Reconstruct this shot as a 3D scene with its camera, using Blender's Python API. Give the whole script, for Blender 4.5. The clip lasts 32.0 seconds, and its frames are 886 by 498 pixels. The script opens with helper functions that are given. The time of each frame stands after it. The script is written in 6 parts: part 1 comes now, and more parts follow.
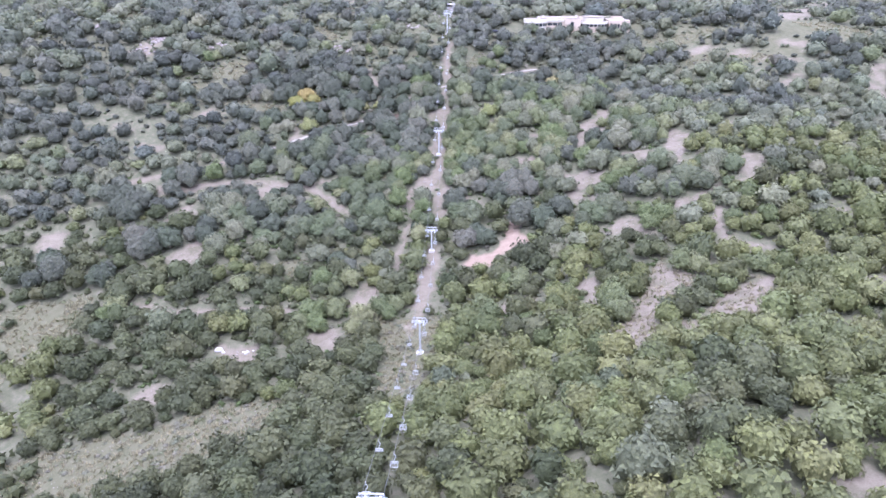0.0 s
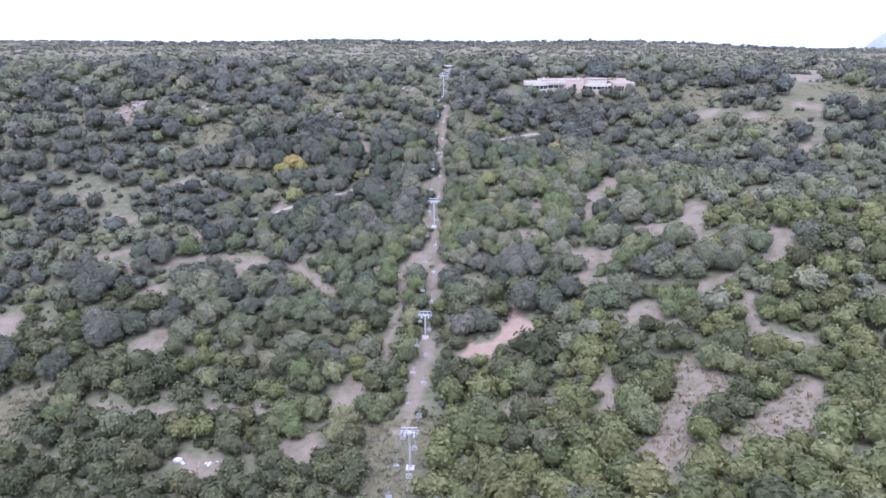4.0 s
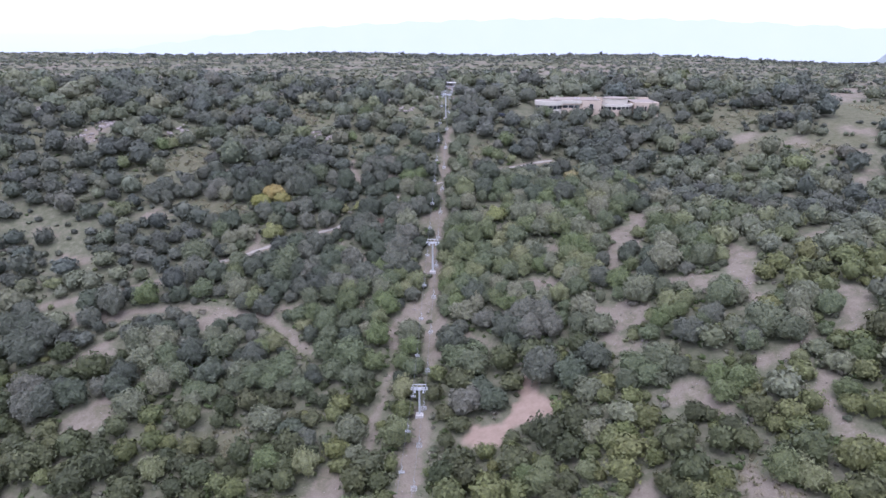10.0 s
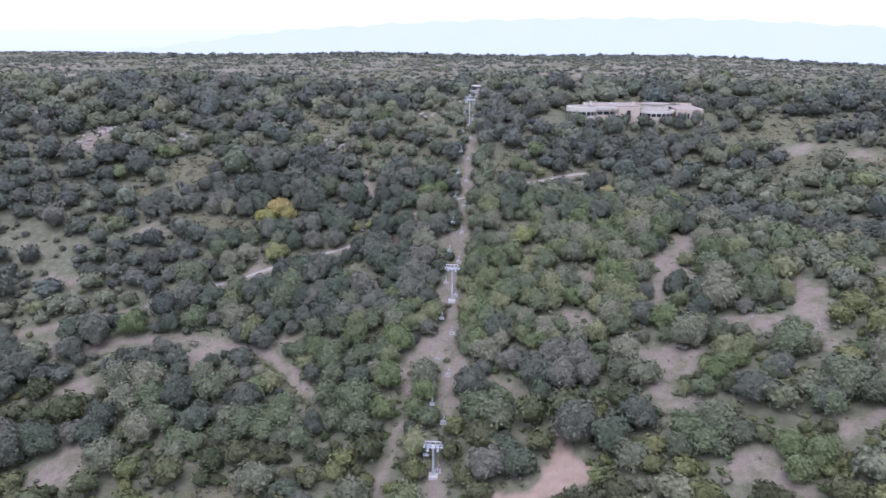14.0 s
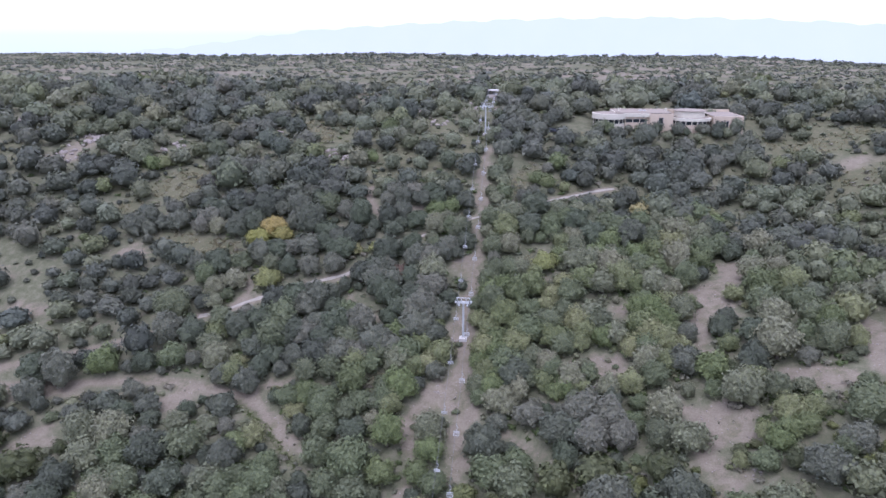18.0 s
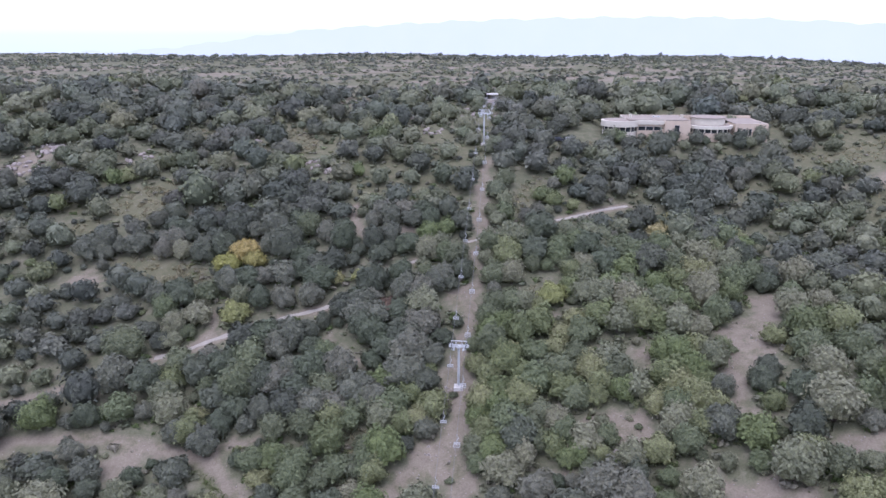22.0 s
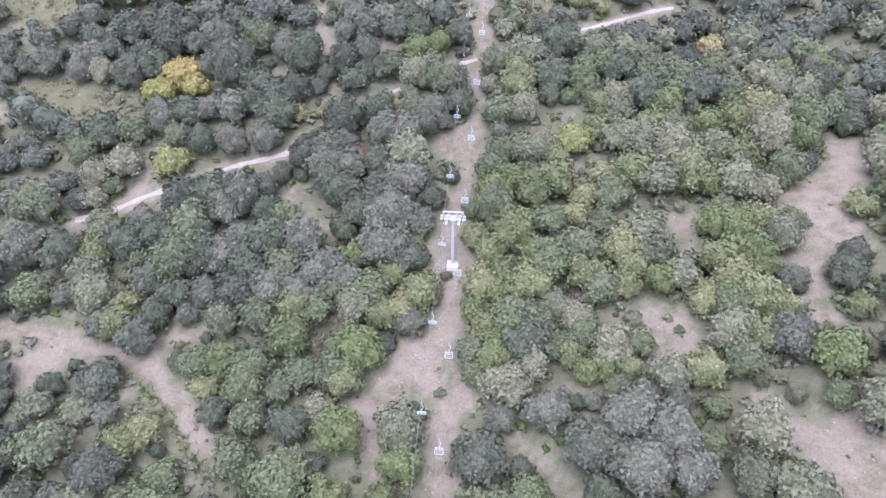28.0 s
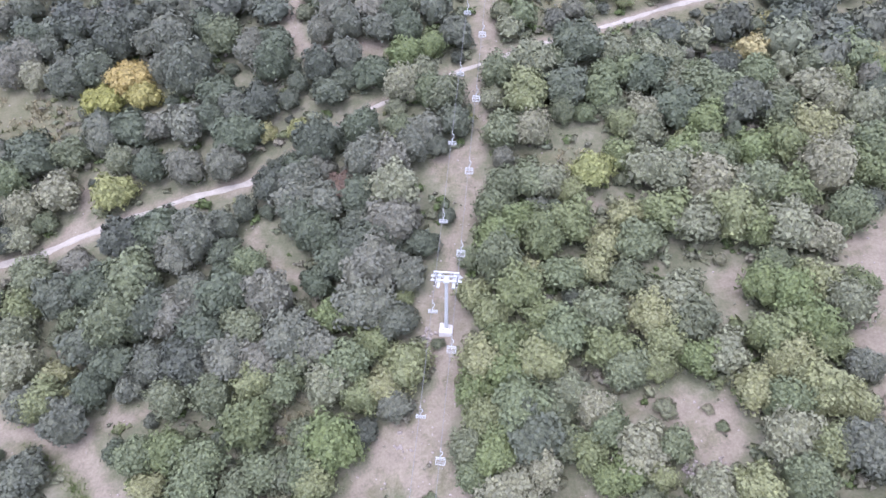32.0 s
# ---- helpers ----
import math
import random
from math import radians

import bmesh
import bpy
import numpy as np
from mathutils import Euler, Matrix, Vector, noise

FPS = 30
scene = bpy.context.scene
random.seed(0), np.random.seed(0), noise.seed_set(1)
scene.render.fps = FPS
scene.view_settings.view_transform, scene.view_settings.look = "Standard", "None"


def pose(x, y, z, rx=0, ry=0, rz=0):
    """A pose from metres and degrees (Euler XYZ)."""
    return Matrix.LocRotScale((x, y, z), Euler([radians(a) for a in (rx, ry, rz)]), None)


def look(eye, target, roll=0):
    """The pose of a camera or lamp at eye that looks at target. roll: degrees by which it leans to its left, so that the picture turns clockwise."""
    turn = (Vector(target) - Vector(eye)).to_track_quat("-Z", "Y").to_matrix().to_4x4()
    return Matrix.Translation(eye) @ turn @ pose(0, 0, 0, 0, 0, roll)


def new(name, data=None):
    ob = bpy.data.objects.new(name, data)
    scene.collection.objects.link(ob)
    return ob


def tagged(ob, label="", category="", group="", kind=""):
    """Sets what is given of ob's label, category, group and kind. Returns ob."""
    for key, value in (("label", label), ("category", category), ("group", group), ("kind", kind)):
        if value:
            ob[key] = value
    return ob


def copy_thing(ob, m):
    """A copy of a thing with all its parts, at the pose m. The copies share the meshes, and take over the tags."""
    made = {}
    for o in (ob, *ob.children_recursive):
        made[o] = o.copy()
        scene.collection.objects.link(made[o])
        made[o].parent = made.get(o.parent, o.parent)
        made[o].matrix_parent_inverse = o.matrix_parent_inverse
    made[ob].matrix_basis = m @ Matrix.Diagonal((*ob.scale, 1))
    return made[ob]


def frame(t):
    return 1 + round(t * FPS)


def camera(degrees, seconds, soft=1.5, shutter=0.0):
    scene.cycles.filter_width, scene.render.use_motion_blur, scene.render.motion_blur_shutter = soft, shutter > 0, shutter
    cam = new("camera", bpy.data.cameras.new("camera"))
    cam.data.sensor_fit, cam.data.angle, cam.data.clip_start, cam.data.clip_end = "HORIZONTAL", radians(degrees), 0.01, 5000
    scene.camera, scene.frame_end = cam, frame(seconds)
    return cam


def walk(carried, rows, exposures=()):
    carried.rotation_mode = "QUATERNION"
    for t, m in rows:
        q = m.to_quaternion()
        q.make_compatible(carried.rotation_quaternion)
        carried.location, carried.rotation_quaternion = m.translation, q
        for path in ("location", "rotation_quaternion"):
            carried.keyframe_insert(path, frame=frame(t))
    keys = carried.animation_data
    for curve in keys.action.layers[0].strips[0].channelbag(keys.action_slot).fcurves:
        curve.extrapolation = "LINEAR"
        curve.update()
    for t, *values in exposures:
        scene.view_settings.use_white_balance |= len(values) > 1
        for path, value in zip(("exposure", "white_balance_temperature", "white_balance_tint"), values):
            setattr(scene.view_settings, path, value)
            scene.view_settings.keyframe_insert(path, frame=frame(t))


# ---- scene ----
cam = camera(64.6, 32.0, shutter=0.4)
METRES, EYE, TILT, LEAN, TURN = 200.0, 75.0, -22.3, 0.0, 0.0
ROWS = [
    (0.0, 0.0, 0.0, 0.0, 0.0, 0.0, -0.0),
    (0.5, 0.0008, 0.0145, 0.006, -0.01, 0.55, 0.01),
    (1.0, 0.0014, 0.029, 0.0117, -0.03, 1.13, 0.01),
    (1.5, 0.0023, 0.0436, 0.0176, -0.04, 1.69, 0.03),
    (2.0, 0.0029, 0.0579, 0.0237, -0.05, 2.24, 0.05),
    (2.5, 0.0036, 0.0722, 0.0297, -0.06, 2.81, 0.06),
    (3.0, 0.0044, 0.0866, 0.0358, -0.07, 3.36, 0.08),
    (3.5, 0.0051, 0.101, 0.0416, -0.08, 3.9, 0.09),
    (5.5, 0.0081, 0.1583, 0.0652, -0.14, 5.36, 0.13),
    (6.0, 0.0088, 0.1727, 0.0714, -0.17, 5.37, 0.13),
    (6.5, 0.0096, 0.1872, 0.0774, -0.19, 5.38, 0.13),
    (7.0, 0.0105, 0.2013, 0.0835, -0.21, 5.37, 0.1),
    (7.5, 0.0112, 0.2159, 0.0892, -0.23, 5.38, 0.1),
    (8.0, 0.0111, 0.2302, 0.0952, -0.2, 5.38, 0.04),
    (8.5, 0.0123, 0.2448, 0.1011, 0.21, 5.39, -0.14),
    (9.0, 0.0132, 0.2591, 0.1071, 0.34, 5.37, -0.21),
    (9.5, 0.0139, 0.2734, 0.1132, 0.34, 5.36, -0.22),
    (10.0, 0.0144, 0.2877, 0.1191, 0.33, 5.36, -0.22),
    (10.5, 0.0149, 0.302, 0.125, 0.32, 5.36, -0.24),
    (11.0, 0.0156, 0.3164, 0.131, 0.32, 5.35, -0.25),
    (11.5, 0.0161, 0.3307, 0.1371, 0.31, 5.34, -0.24),
    (12.0, 0.0167, 0.3452, 0.143, 0.3, 5.34, -0.24),
    (12.5, 0.0172, 0.3596, 0.149, 0.3, 5.33, -0.24),
    (13.0, 0.0179, 0.374, 0.155, 0.29, 5.33, -0.21),
    (13.5, 0.0177, 0.3886, 0.1609, 0.57, 5.33, -0.36),
    (14.0, 0.0174, 0.4029, 0.167, 2.2, 5.3, -1.09),
    (14.5, 0.0189, 0.4175, 0.1727, 3.6, 5.3, -1.69),
    (16.5, 0.022, 0.4755, 0.1967, 3.7, 5.3, -1.56),
    (17.0, 0.0216, 0.4895, 0.2026, 3.67, 5.3, -1.56),
    (17.5, 0.0214, 0.5039, 0.2084, 3.66, 5.31, -1.56),
    (18.0, 0.0215, 0.518, 0.2146, 3.65, 5.29, -1.54),
    (18.5, 0.0211, 0.5326, 0.2201, 3.62, 5.3, -1.52),
    (19.0, 0.0208, 0.5469, 0.2259, 3.6, 5.29, -1.52),
    (19.5, 0.0205, 0.5612, 0.2321, 3.59, 5.27, -1.5),
    (20.0, 0.0204, 0.5758, 0.2379, 3.58, 5.28, -1.49),
    (20.5, 0.0202, 0.5903, 0.2437, 3.56, 5.28, -1.47),
    (21.0, 0.0199, 0.6048, 0.2497, 3.55, 5.27, -1.46),
    (21.5, 0.0196, 0.6192, 0.2556, 3.53, 5.27, -1.46),
    (22.0, 0.0192, 0.6338, 0.2615, 3.5, 5.27, -1.45),
    (22.5, 0.0186, 0.6483, 0.2667, 3.47, 4.89, -1.46),
    (23.0, 0.0183, 0.6629, 0.272, 3.48, 3.3, -1.46),
    (23.5, 0.0182, 0.6765, 0.2775, 3.49, 1.71, -1.46),
    (24.0, 0.018, 0.6911, 0.2837, 3.5, 0.14, -1.46),
    (24.5, 0.0177, 0.7057, 0.2895, 3.51, -1.32, -1.44),
    (25.0, 0.0173, 0.7203, 0.2958, 3.5, -2.19, -1.44),
    (25.5, 0.0171, 0.7352, 0.3019, 3.51, -2.78, -1.41),
    (26.0, 0.0167, 0.7494, 0.3049, 3.5, -5.64, -1.42),
    (26.5, 0.0165, 0.7641, 0.3122, 3.52, -10.8, -1.38),
    (28.5, 0.0148, 0.8238, 0.337, 3.52, -13.95, -1.45),
    (29.0, 0.0145, 0.8387, 0.3433, 3.52, -15.64, -1.46),
    (29.5, 0.014, 0.8538, 0.3498, 3.53, -16.54, -1.47),
    (30.0, 0.0138, 0.8689, 0.3562, 3.53, -16.7, -1.48),
    (30.5, 0.0134, 0.8836, 0.3622, 3.53, -16.68, -1.47),
    (31.0, 0.0129, 0.8981, 0.3682, 3.51, -16.69, -1.48),
    (31.5, 0.0126, 0.9118, 0.374, 3.5, -16.69, -1.47),
    (32.0, 0.0121, 0.9242, 0.3792, 3.47, -16.7, -1.47),
]
walk(cam, [(t, pose(0, 0, EYE, TILT, LEAN, TURN) @ pose(METRES * x, METRES * y, METRES * z, 90 + pitch, roll, yaw)) for t, x, y, z, yaw, pitch, roll in ROWS],
     exposures=[(0.0, 1.48, 5270, 31), (3.5, 1.12, 5290, 31), (5.5, 0.70, 5350, 29), (22.0, 0.48, 5460, 28), (23.0, 0.64, 5490, 28), (24.0, 1.12, 5500, 28), (26.0, 1.35, 5510, 28), (32.0, 1.32, 5510, 28)])

# ---- light: an overcast sky with a weak, wide sun ----
world = bpy.data.worlds.new("overcast_sky")
scene.world = world
world.use_nodes = True
wt = world.node_tree
wt.nodes.clear()
SUN_UP, SUN_ROUND = radians(68), radians(200)
sky = wt.nodes.new("ShaderNodeTexSky")
sky.sky_type, sky.sun_disc, sky.sun_elevation, sky.sun_rotation = "NISHITA", False, SUN_UP, SUN_ROUND
sky_bg = wt.nodes.new("ShaderNodeBackground")
sky_bg.inputs["Strength"].default_value = 0.06
wt.links.new(sky.outputs[0], sky_bg.inputs["Color"])
coord = wt.nodes.new("ShaderNodeTexCoord")
split = wt.nodes.new("ShaderNodeSeparateXYZ")
wt.links.new(coord.outputs["Generated"], split.inputs[0])
ramp = wt.nodes.new("ShaderNodeValToRGB")
wt.links.new(split.outputs["Z"], ramp.inputs[0])
ramp.color_ramp.elements[0].position, ramp.color_ramp.elements[0].color = 0.0, (0.52, 0.60, 0.70, 1)
ramp.color_ramp.elements[1].position, ramp.color_ramp.elements[1].color = 0.3, (1.0, 1.0, 1.0, 1)
mid = ramp.color_ramp.elements.new(0.045)
mid.color = (0.76, 0.82, 0.89, 1)
cloud_noise = wt.nodes.new("ShaderNodeTexNoise")
cloud_noise.inputs["Scale"].default_value = 2.5
cloud_noise.inputs["Detail"].default_value = 5
cloud_scale = wt.nodes.new("ShaderNodeMapping")
cloud_scale.inputs["Scale"].default_value = (1, 1, 5)
wt.links.new(coord.outputs["Generated"], cloud_scale.inputs[0])
wt.links.new(cloud_scale.outputs[0], cloud_noise.inputs["Vector"])
cloud_mix = wt.nodes.new("ShaderNodeMix")
cloud_mix.data_type, cloud_mix.blend_type = "RGBA", "MULTIPLY"
cloud_mix.inputs["Factor"].default_value = 0.12
wt.links.new(ramp.outputs[0], cloud_mix.inputs["A"])
wt.links.new(cloud_noise.outputs[0], cloud_mix.inputs["B"])
cloud_bg = wt.nodes.new("ShaderNodeBackground")
cloud_bg.inputs["Strength"].default_value = 1.05
wt.links.new(cloud_mix.outputs["Result"], cloud_bg.inputs["Color"])
both = wt.nodes.new("ShaderNodeAddShader")
wt.links.new(sky_bg.outputs[0], both.inputs[0])
wt.links.new(cloud_bg.outputs[0], both.inputs[1])
world_out = wt.nodes.new("ShaderNodeOutputWorld")
wt.links.new(both.outputs[0], world_out.inputs[0])

sun_data = bpy.data.lights.new("sun", "SUN")
sun_data.energy, sun_data.angle, sun_data.color = 1.5, radians(35), (1.0, 0.97, 0.92)
sun = new("sun", sun_data)
sun_way = Vector((math.sin(SUN_ROUND) * math.cos(SUN_UP), math.cos(SUN_ROUND) * math.cos(SUN_UP), math.sin(SUN_UP)))
sun.matrix_world = look(sun_way * 300, (0, 0, 0))


# ---- materials ----
def material(name, rough=0.8, metal=0.0, specular=0.3):
    m = bpy.data.materials.new(name)
    m.use_nodes = True
    b = m.node_tree.nodes["Principled BSDF"]
    b.inputs["Roughness"].default_value, b.inputs["Metallic"].default_value = rough, metal
    b.inputs["Specular IOR Level"].default_value = specular
    return m, m.node_tree, b


def node(tree, kind, **values):
    n = tree.nodes.new(kind)
    for key, value in values.items():
        n.inputs[key].default_value = value
    return n


def noise_of(tree, scale, detail=4, rough=0.6, space="Object"):
    c = tree.nodes.new("ShaderNodeTexCoord") if space == "Object" else tree.nodes.new("ShaderNodeNewGeometry")
    n = node(tree, "ShaderNodeTexNoise", Scale=scale, Detail=detail, Roughness=rough)
    tree.links.new(c.outputs["Object" if space == "Object" else "Position"], n.inputs["Vector"])
    return n.outputs["Fac"]


def ramp_of(tree, fac, *stops):
    r = tree.nodes.new("ShaderNodeValToRGB")
    e = r.color_ramp.elements
    while len(e) < len(stops):
        e.new(0.5)
    for el, (place, col) in zip(e, stops):
        el.position, el.color = place, (*col, 1)
    tree.links.new(fac, r.inputs[0])
    return r.outputs[0]


def mix(tree, a, b, fac, blend="MIX"):
    m = tree.nodes.new("ShaderNodeMix")
    m.data_type, m.blend_type = "RGBA", blend
    for value, key in ((a, "A"), (b, "B")):
        if isinstance(value, tuple):
            m.inputs[key].default_value = (*value, 1)
        else:
            tree.links.new(value, m.inputs[key])
    if isinstance(fac, float):
        m.inputs["Factor"].default_value = fac
    else:
        tree.links.new(fac, m.inputs["Factor"])
    return m.outputs["Result"]


def bump(tree, b, height_out, strength=0.5, distance=0.1):
    n = node(tree, "ShaderNodeBump", Strength=strength, Distance=distance)
    tree.links.new(height_out, n.inputs["Height"])
    tree.links.new(n.outputs[0], b.inputs["Normal"])


def surface(name, dark, light, scale, rough=0.8, metal=0.0, fine=None, strength=0.3, depth=0.02):
    """A worn surface of two tones at two scales."""
    m, t, b = material(name, rough, metal)
    big = noise_of(t, scale, 5)
    small = noise_of(t, fine or scale * 9, 3)
    col = mix(t, ramp_of(t, big, (0.3, dark), (0.7, light)), ramp_of(t, small, (0.3, dark), (0.7, light)), 0.4)
    t.links.new(col, b.inputs["Base Color"])
    bump(t, b, small, strength, depth)
    return m


def leaves(name, dark, light, source="object"):
    """Foliage: tone varies from tree to tree and from clump to clump."""
    m, t, b = material(name, 0.62, 0.0, 0.3)
    if source == "object":
        r = t.nodes.new("ShaderNodeObjectInfo").outputs["Random"]
        mean = tuple((p + q) / 2 for p, q in zip(dark, light))
        base = ramp_of(t, r, (0.0, dark), (0.3, (mean[0] * 0.9, mean[1], mean[2] * 0.85)), (0.6, mean), (0.8, light), (1.0, (light[0] * 1.15, light[1] * 1.07, light[2] * 1.12)))
    else:
        a = t.nodes.new("ShaderNodeVertexColor")
        a.layer_name = "tint"
        base = a.outputs["Color"]
    isl = t.nodes.new("ShaderNodeNewGeometry").outputs["Random Per Island"]
    base = mix(t, base, ramp_of(t, isl, (0.0, (0.82, 0.83, 0.85)), (0.5, (1.0, 1.0, 1.0)), (1.0, (1.22, 1.21, 1.13))), 1.0, "MULTIPLY")
    fleck = noise_of(t, 2.2, 3, 0.7, "World")
    base = mix(t, base, ramp_of(t, fleck, (0.3, (0.66, 0.66, 0.69)), (0.7, (1.32, 1.30, 1.24))), 0.7, "MULTIPLY")
    sprig = noise_of(t, 8.0, 2, 0.6, "World")
    base = mix(t, base, ramp_of(t, sprig, (0.36, (0.6, 0.61, 0.63)), (0.62, (1.36, 1.35, 1.3))), 0.6, "MULTIPLY")
    t.links.new(base, b.inputs["Base Color"])
    bump(t, b, noise_of(t, 6.0, 3, 0.75, "World"), 0.7, 0.2)
    through_leaf = t.nodes.new("ShaderNodeBsdfTranslucent")
    t.links.new(base, through_leaf.inputs["Color"])
    blend = node(t, "ShaderNodeMixShader", Fac=0.2)
    t.links.new(b.outputs[0], blend.inputs[1])
    t.links.new(through_leaf.outputs[0], blend.inputs[2])
    t.links.new(blend.outputs[0], [n for n in t.nodes if n.type == "OUTPUT_MATERIAL"][0].inputs["Surface"])
    return m


OAK_DARK, OAK_LIGHT = (0.075, 0.082, 0.062), (0.134, 0.141, 0.104)
OLIVE_DARK, OLIVE_LIGHT = (0.116, 0.127, 0.078), (0.186, 0.195, 0.124)
GREEN_DARK, GREEN_LIGHT = (0.120, 0.138, 0.068), (0.194, 0.209, 0.104)
mat_oak = leaves("oak_leaves", OAK_DARK, OAK_LIGHT)
mat_olive = leaves("olive_leaves", OLIVE_DARK, OLIVE_LIGHT)
mat_green = leaves("fresh_leaves", GREEN_DARK, GREEN_LIGHT)
mat_yellow = leaves("autumn_leaves", (0.225, 0.232, 0.075), (0.30, 0.255, 0.095))
mat_pale = leaves("pale_yellow_leaves", (0.235, 0.235, 0.105), (0.28, 0.262, 0.125))
mat_brown = leaves("dry_leaves", (0.14, 0.095, 0.075), (0.17, 0.12, 0.09))
mat_wood_leaves = leaves("scrub_leaves", None, None, "tint")
mat_bark = surface("bark", (0.08, 0.065, 0.05), (0.17, 0.145, 0.12), 3.0, 0.9)
mat_steel = surface("galvanised_steel", (0.38, 0.40, 0.41), (0.52, 0.54, 0.55), 1.5, 0.5, 0.3)
mat_white = surface("white_painted_steel", (0.38, 0.39, 0.39), (0.48, 0.49, 0.49), 2.0, 0.5)
mat_slat = surface("weathered_grey_slats", (0.17, 0.165, 0.155), (0.29, 0.28, 0.265), 3.0, 0.7)
mat_rubber = surface("black_rubber", (0.02, 0.02, 0.02), (0.05, 0.05, 0.05), 6.0, 0.8)
mat_rope = surface("steel_rope", (0.12, 0.12, 0.12), (0.22, 0.22, 0.22), 8.0, 0.6, 0.5)
mat_concrete = surface("concrete", (0.40, 0.38, 0.35), (0.56, 0.53, 0.5), 0.6, 0.9)
mat_plaster = surface("pale_plaster", (0.46, 0.42, 0.345), (0.575, 0.535, 0.45), 0.5, 0.9)
mat_render = surface("pink_plaster", (0.43, 0.345, 0.265), (0.53, 0.435, 0.335), 0.5, 0.9)
mat_roof = surface("roof_felt", (0.215, 0.178, 0.145), (0.285, 0.245, 0.205), 0.4, 0.9)
mat_stone = surface("grey_stone", (0.20, 0.172, 0.152), (0.35, 0.305, 0.275), 0.9, 0.9, strength=0.8, depth=0.1)
mat_gravel = surface("pale_gravel", (0.22, 0.198, 0.164), (0.35, 0.318, 0.272), 0.8, 0.95, fine=6.0, strength=0.6, depth=0.05)


# ---- the land ----
HILLS = [[-6.8, -7.5, 18.4, 23.7, 9.2],
         [-17.7, -4.1, -13.1, -14.8, 4.7],
         [-9.9, 10.5, -7.8, 20.3, 7.9],
         [0.5, -0.3, -11.1, 14.3, -3.4],
         [1.4, -11.8, 24.2, -35.3, 18.4],
         [5.3, -0.1, -3.2, 10.8, -4.4]]
HILLS_X, HILLS_Y, HILLS_R = (-150, -75, 0, 75, 150), (90, 150, 210, 270, 330, 390), 58.0


def smooth(v):
    v = np.clip(v, 0, 1)
    return v * v * (3 - 2 * v)


def height(x, y):
    """The hillside: a long scarp under a plateau, with a gully at its foot."""
    x, y = np.asarray(x, float), np.asarray(y, float)
    z = -15 + 66 / (1 + np.exp(-(y - 300) / 45))
    for cy, row in zip(HILLS_Y, HILLS):
        for cx, h in zip(HILLS_X, row):
            z = z + h * np.exp(-((x - cx) ** 2 + (y - cy) ** 2) / (2 * HILLS_R ** 2))
    z = z + 0.35 * np.sin(x / 7.3 + 1.2 * np.sin(y / 11.0)) * np.sin(y / 8.1 + 0.7)
    pad = smooth((22 - np.abs(x - 71)) / 10 + 1.0) * smooth((14 - np.abs(y - 386)) / 9 + 0.6)
    z = z + pad * (41.0 - z)
    plateau = smooth((y - 420) / 250)
    z = z + plateau * (2.0 + 1.5 * np.sin(x / 61.0 + 0.4) * np.sin(y / 83.0) - 9.0 * smooth((x - 120) / 420))
    z = z - 260 * smooth((y - 930) / 900) - 120 * smooth((np.abs(x) - 900) / 1500) * (1 - smooth((y - 930) / 900))
    return z


LANE = [
    [(3.9, 351.4, 1.5), (1.7, 337.7, 1.1), (1.4, 325.9, 1.4), (2.0, 317.0, 1.6), (1.0, 311.0, 1.0), (1.9, 300.1, 1.0), (0.3, 295.1, 2.5), (-0.1, 286.4, 1.6), (-0.8, 280.3, 1.3), (-1.8, 271.9, 3.0), (-1.5, 267.9, 2.8), (-1.6, 262.6, 1.9), (-1.6, 256.8, 2.4), (-1.5, 250.7, 2.7), (-0.2, 247.4, 2.9)],
    [(-2.6, 215.2, 2.2), (-5.2, 200.8, 1.6), (-7.0, 186.2, 1.7), (-8.8, 171.0, 1.6)],
]
# outlines of the bare patches, seen from above
SOIL_PATCH_A = [
    [(65.0, 295.0), (72.2, 294.8), (67.6, 282.6), (62.9, 278.5), (61.4, 274.4), (62.6, 269.4), (61.3, 265.8), (56.6, 264.7), (53.6, 260.8), (52.4, 255.8), (53.5, 252.7), (56.1, 251.0), (55.6, 249.6), (51.6, 250.8), (49.8, 252.6), (50.4, 258.3), (48.2, 262.5), (49.9, 264.9), (53.0, 270.2), (52.4, 276.9), (54.2, 280.2), (57.3, 282.1), (59.7, 285.7), (63.1, 286.7)],
    [(40.6, 242.7), (42.3, 242.7), (42.8, 239.7), (45.5, 238.0), (49.2, 237.9), (52.1, 238.5), (49.2, 229.0), (44.4, 229.5), (42.5, 235.4), (40.0, 238.1), (39.3, 239.8)],
]
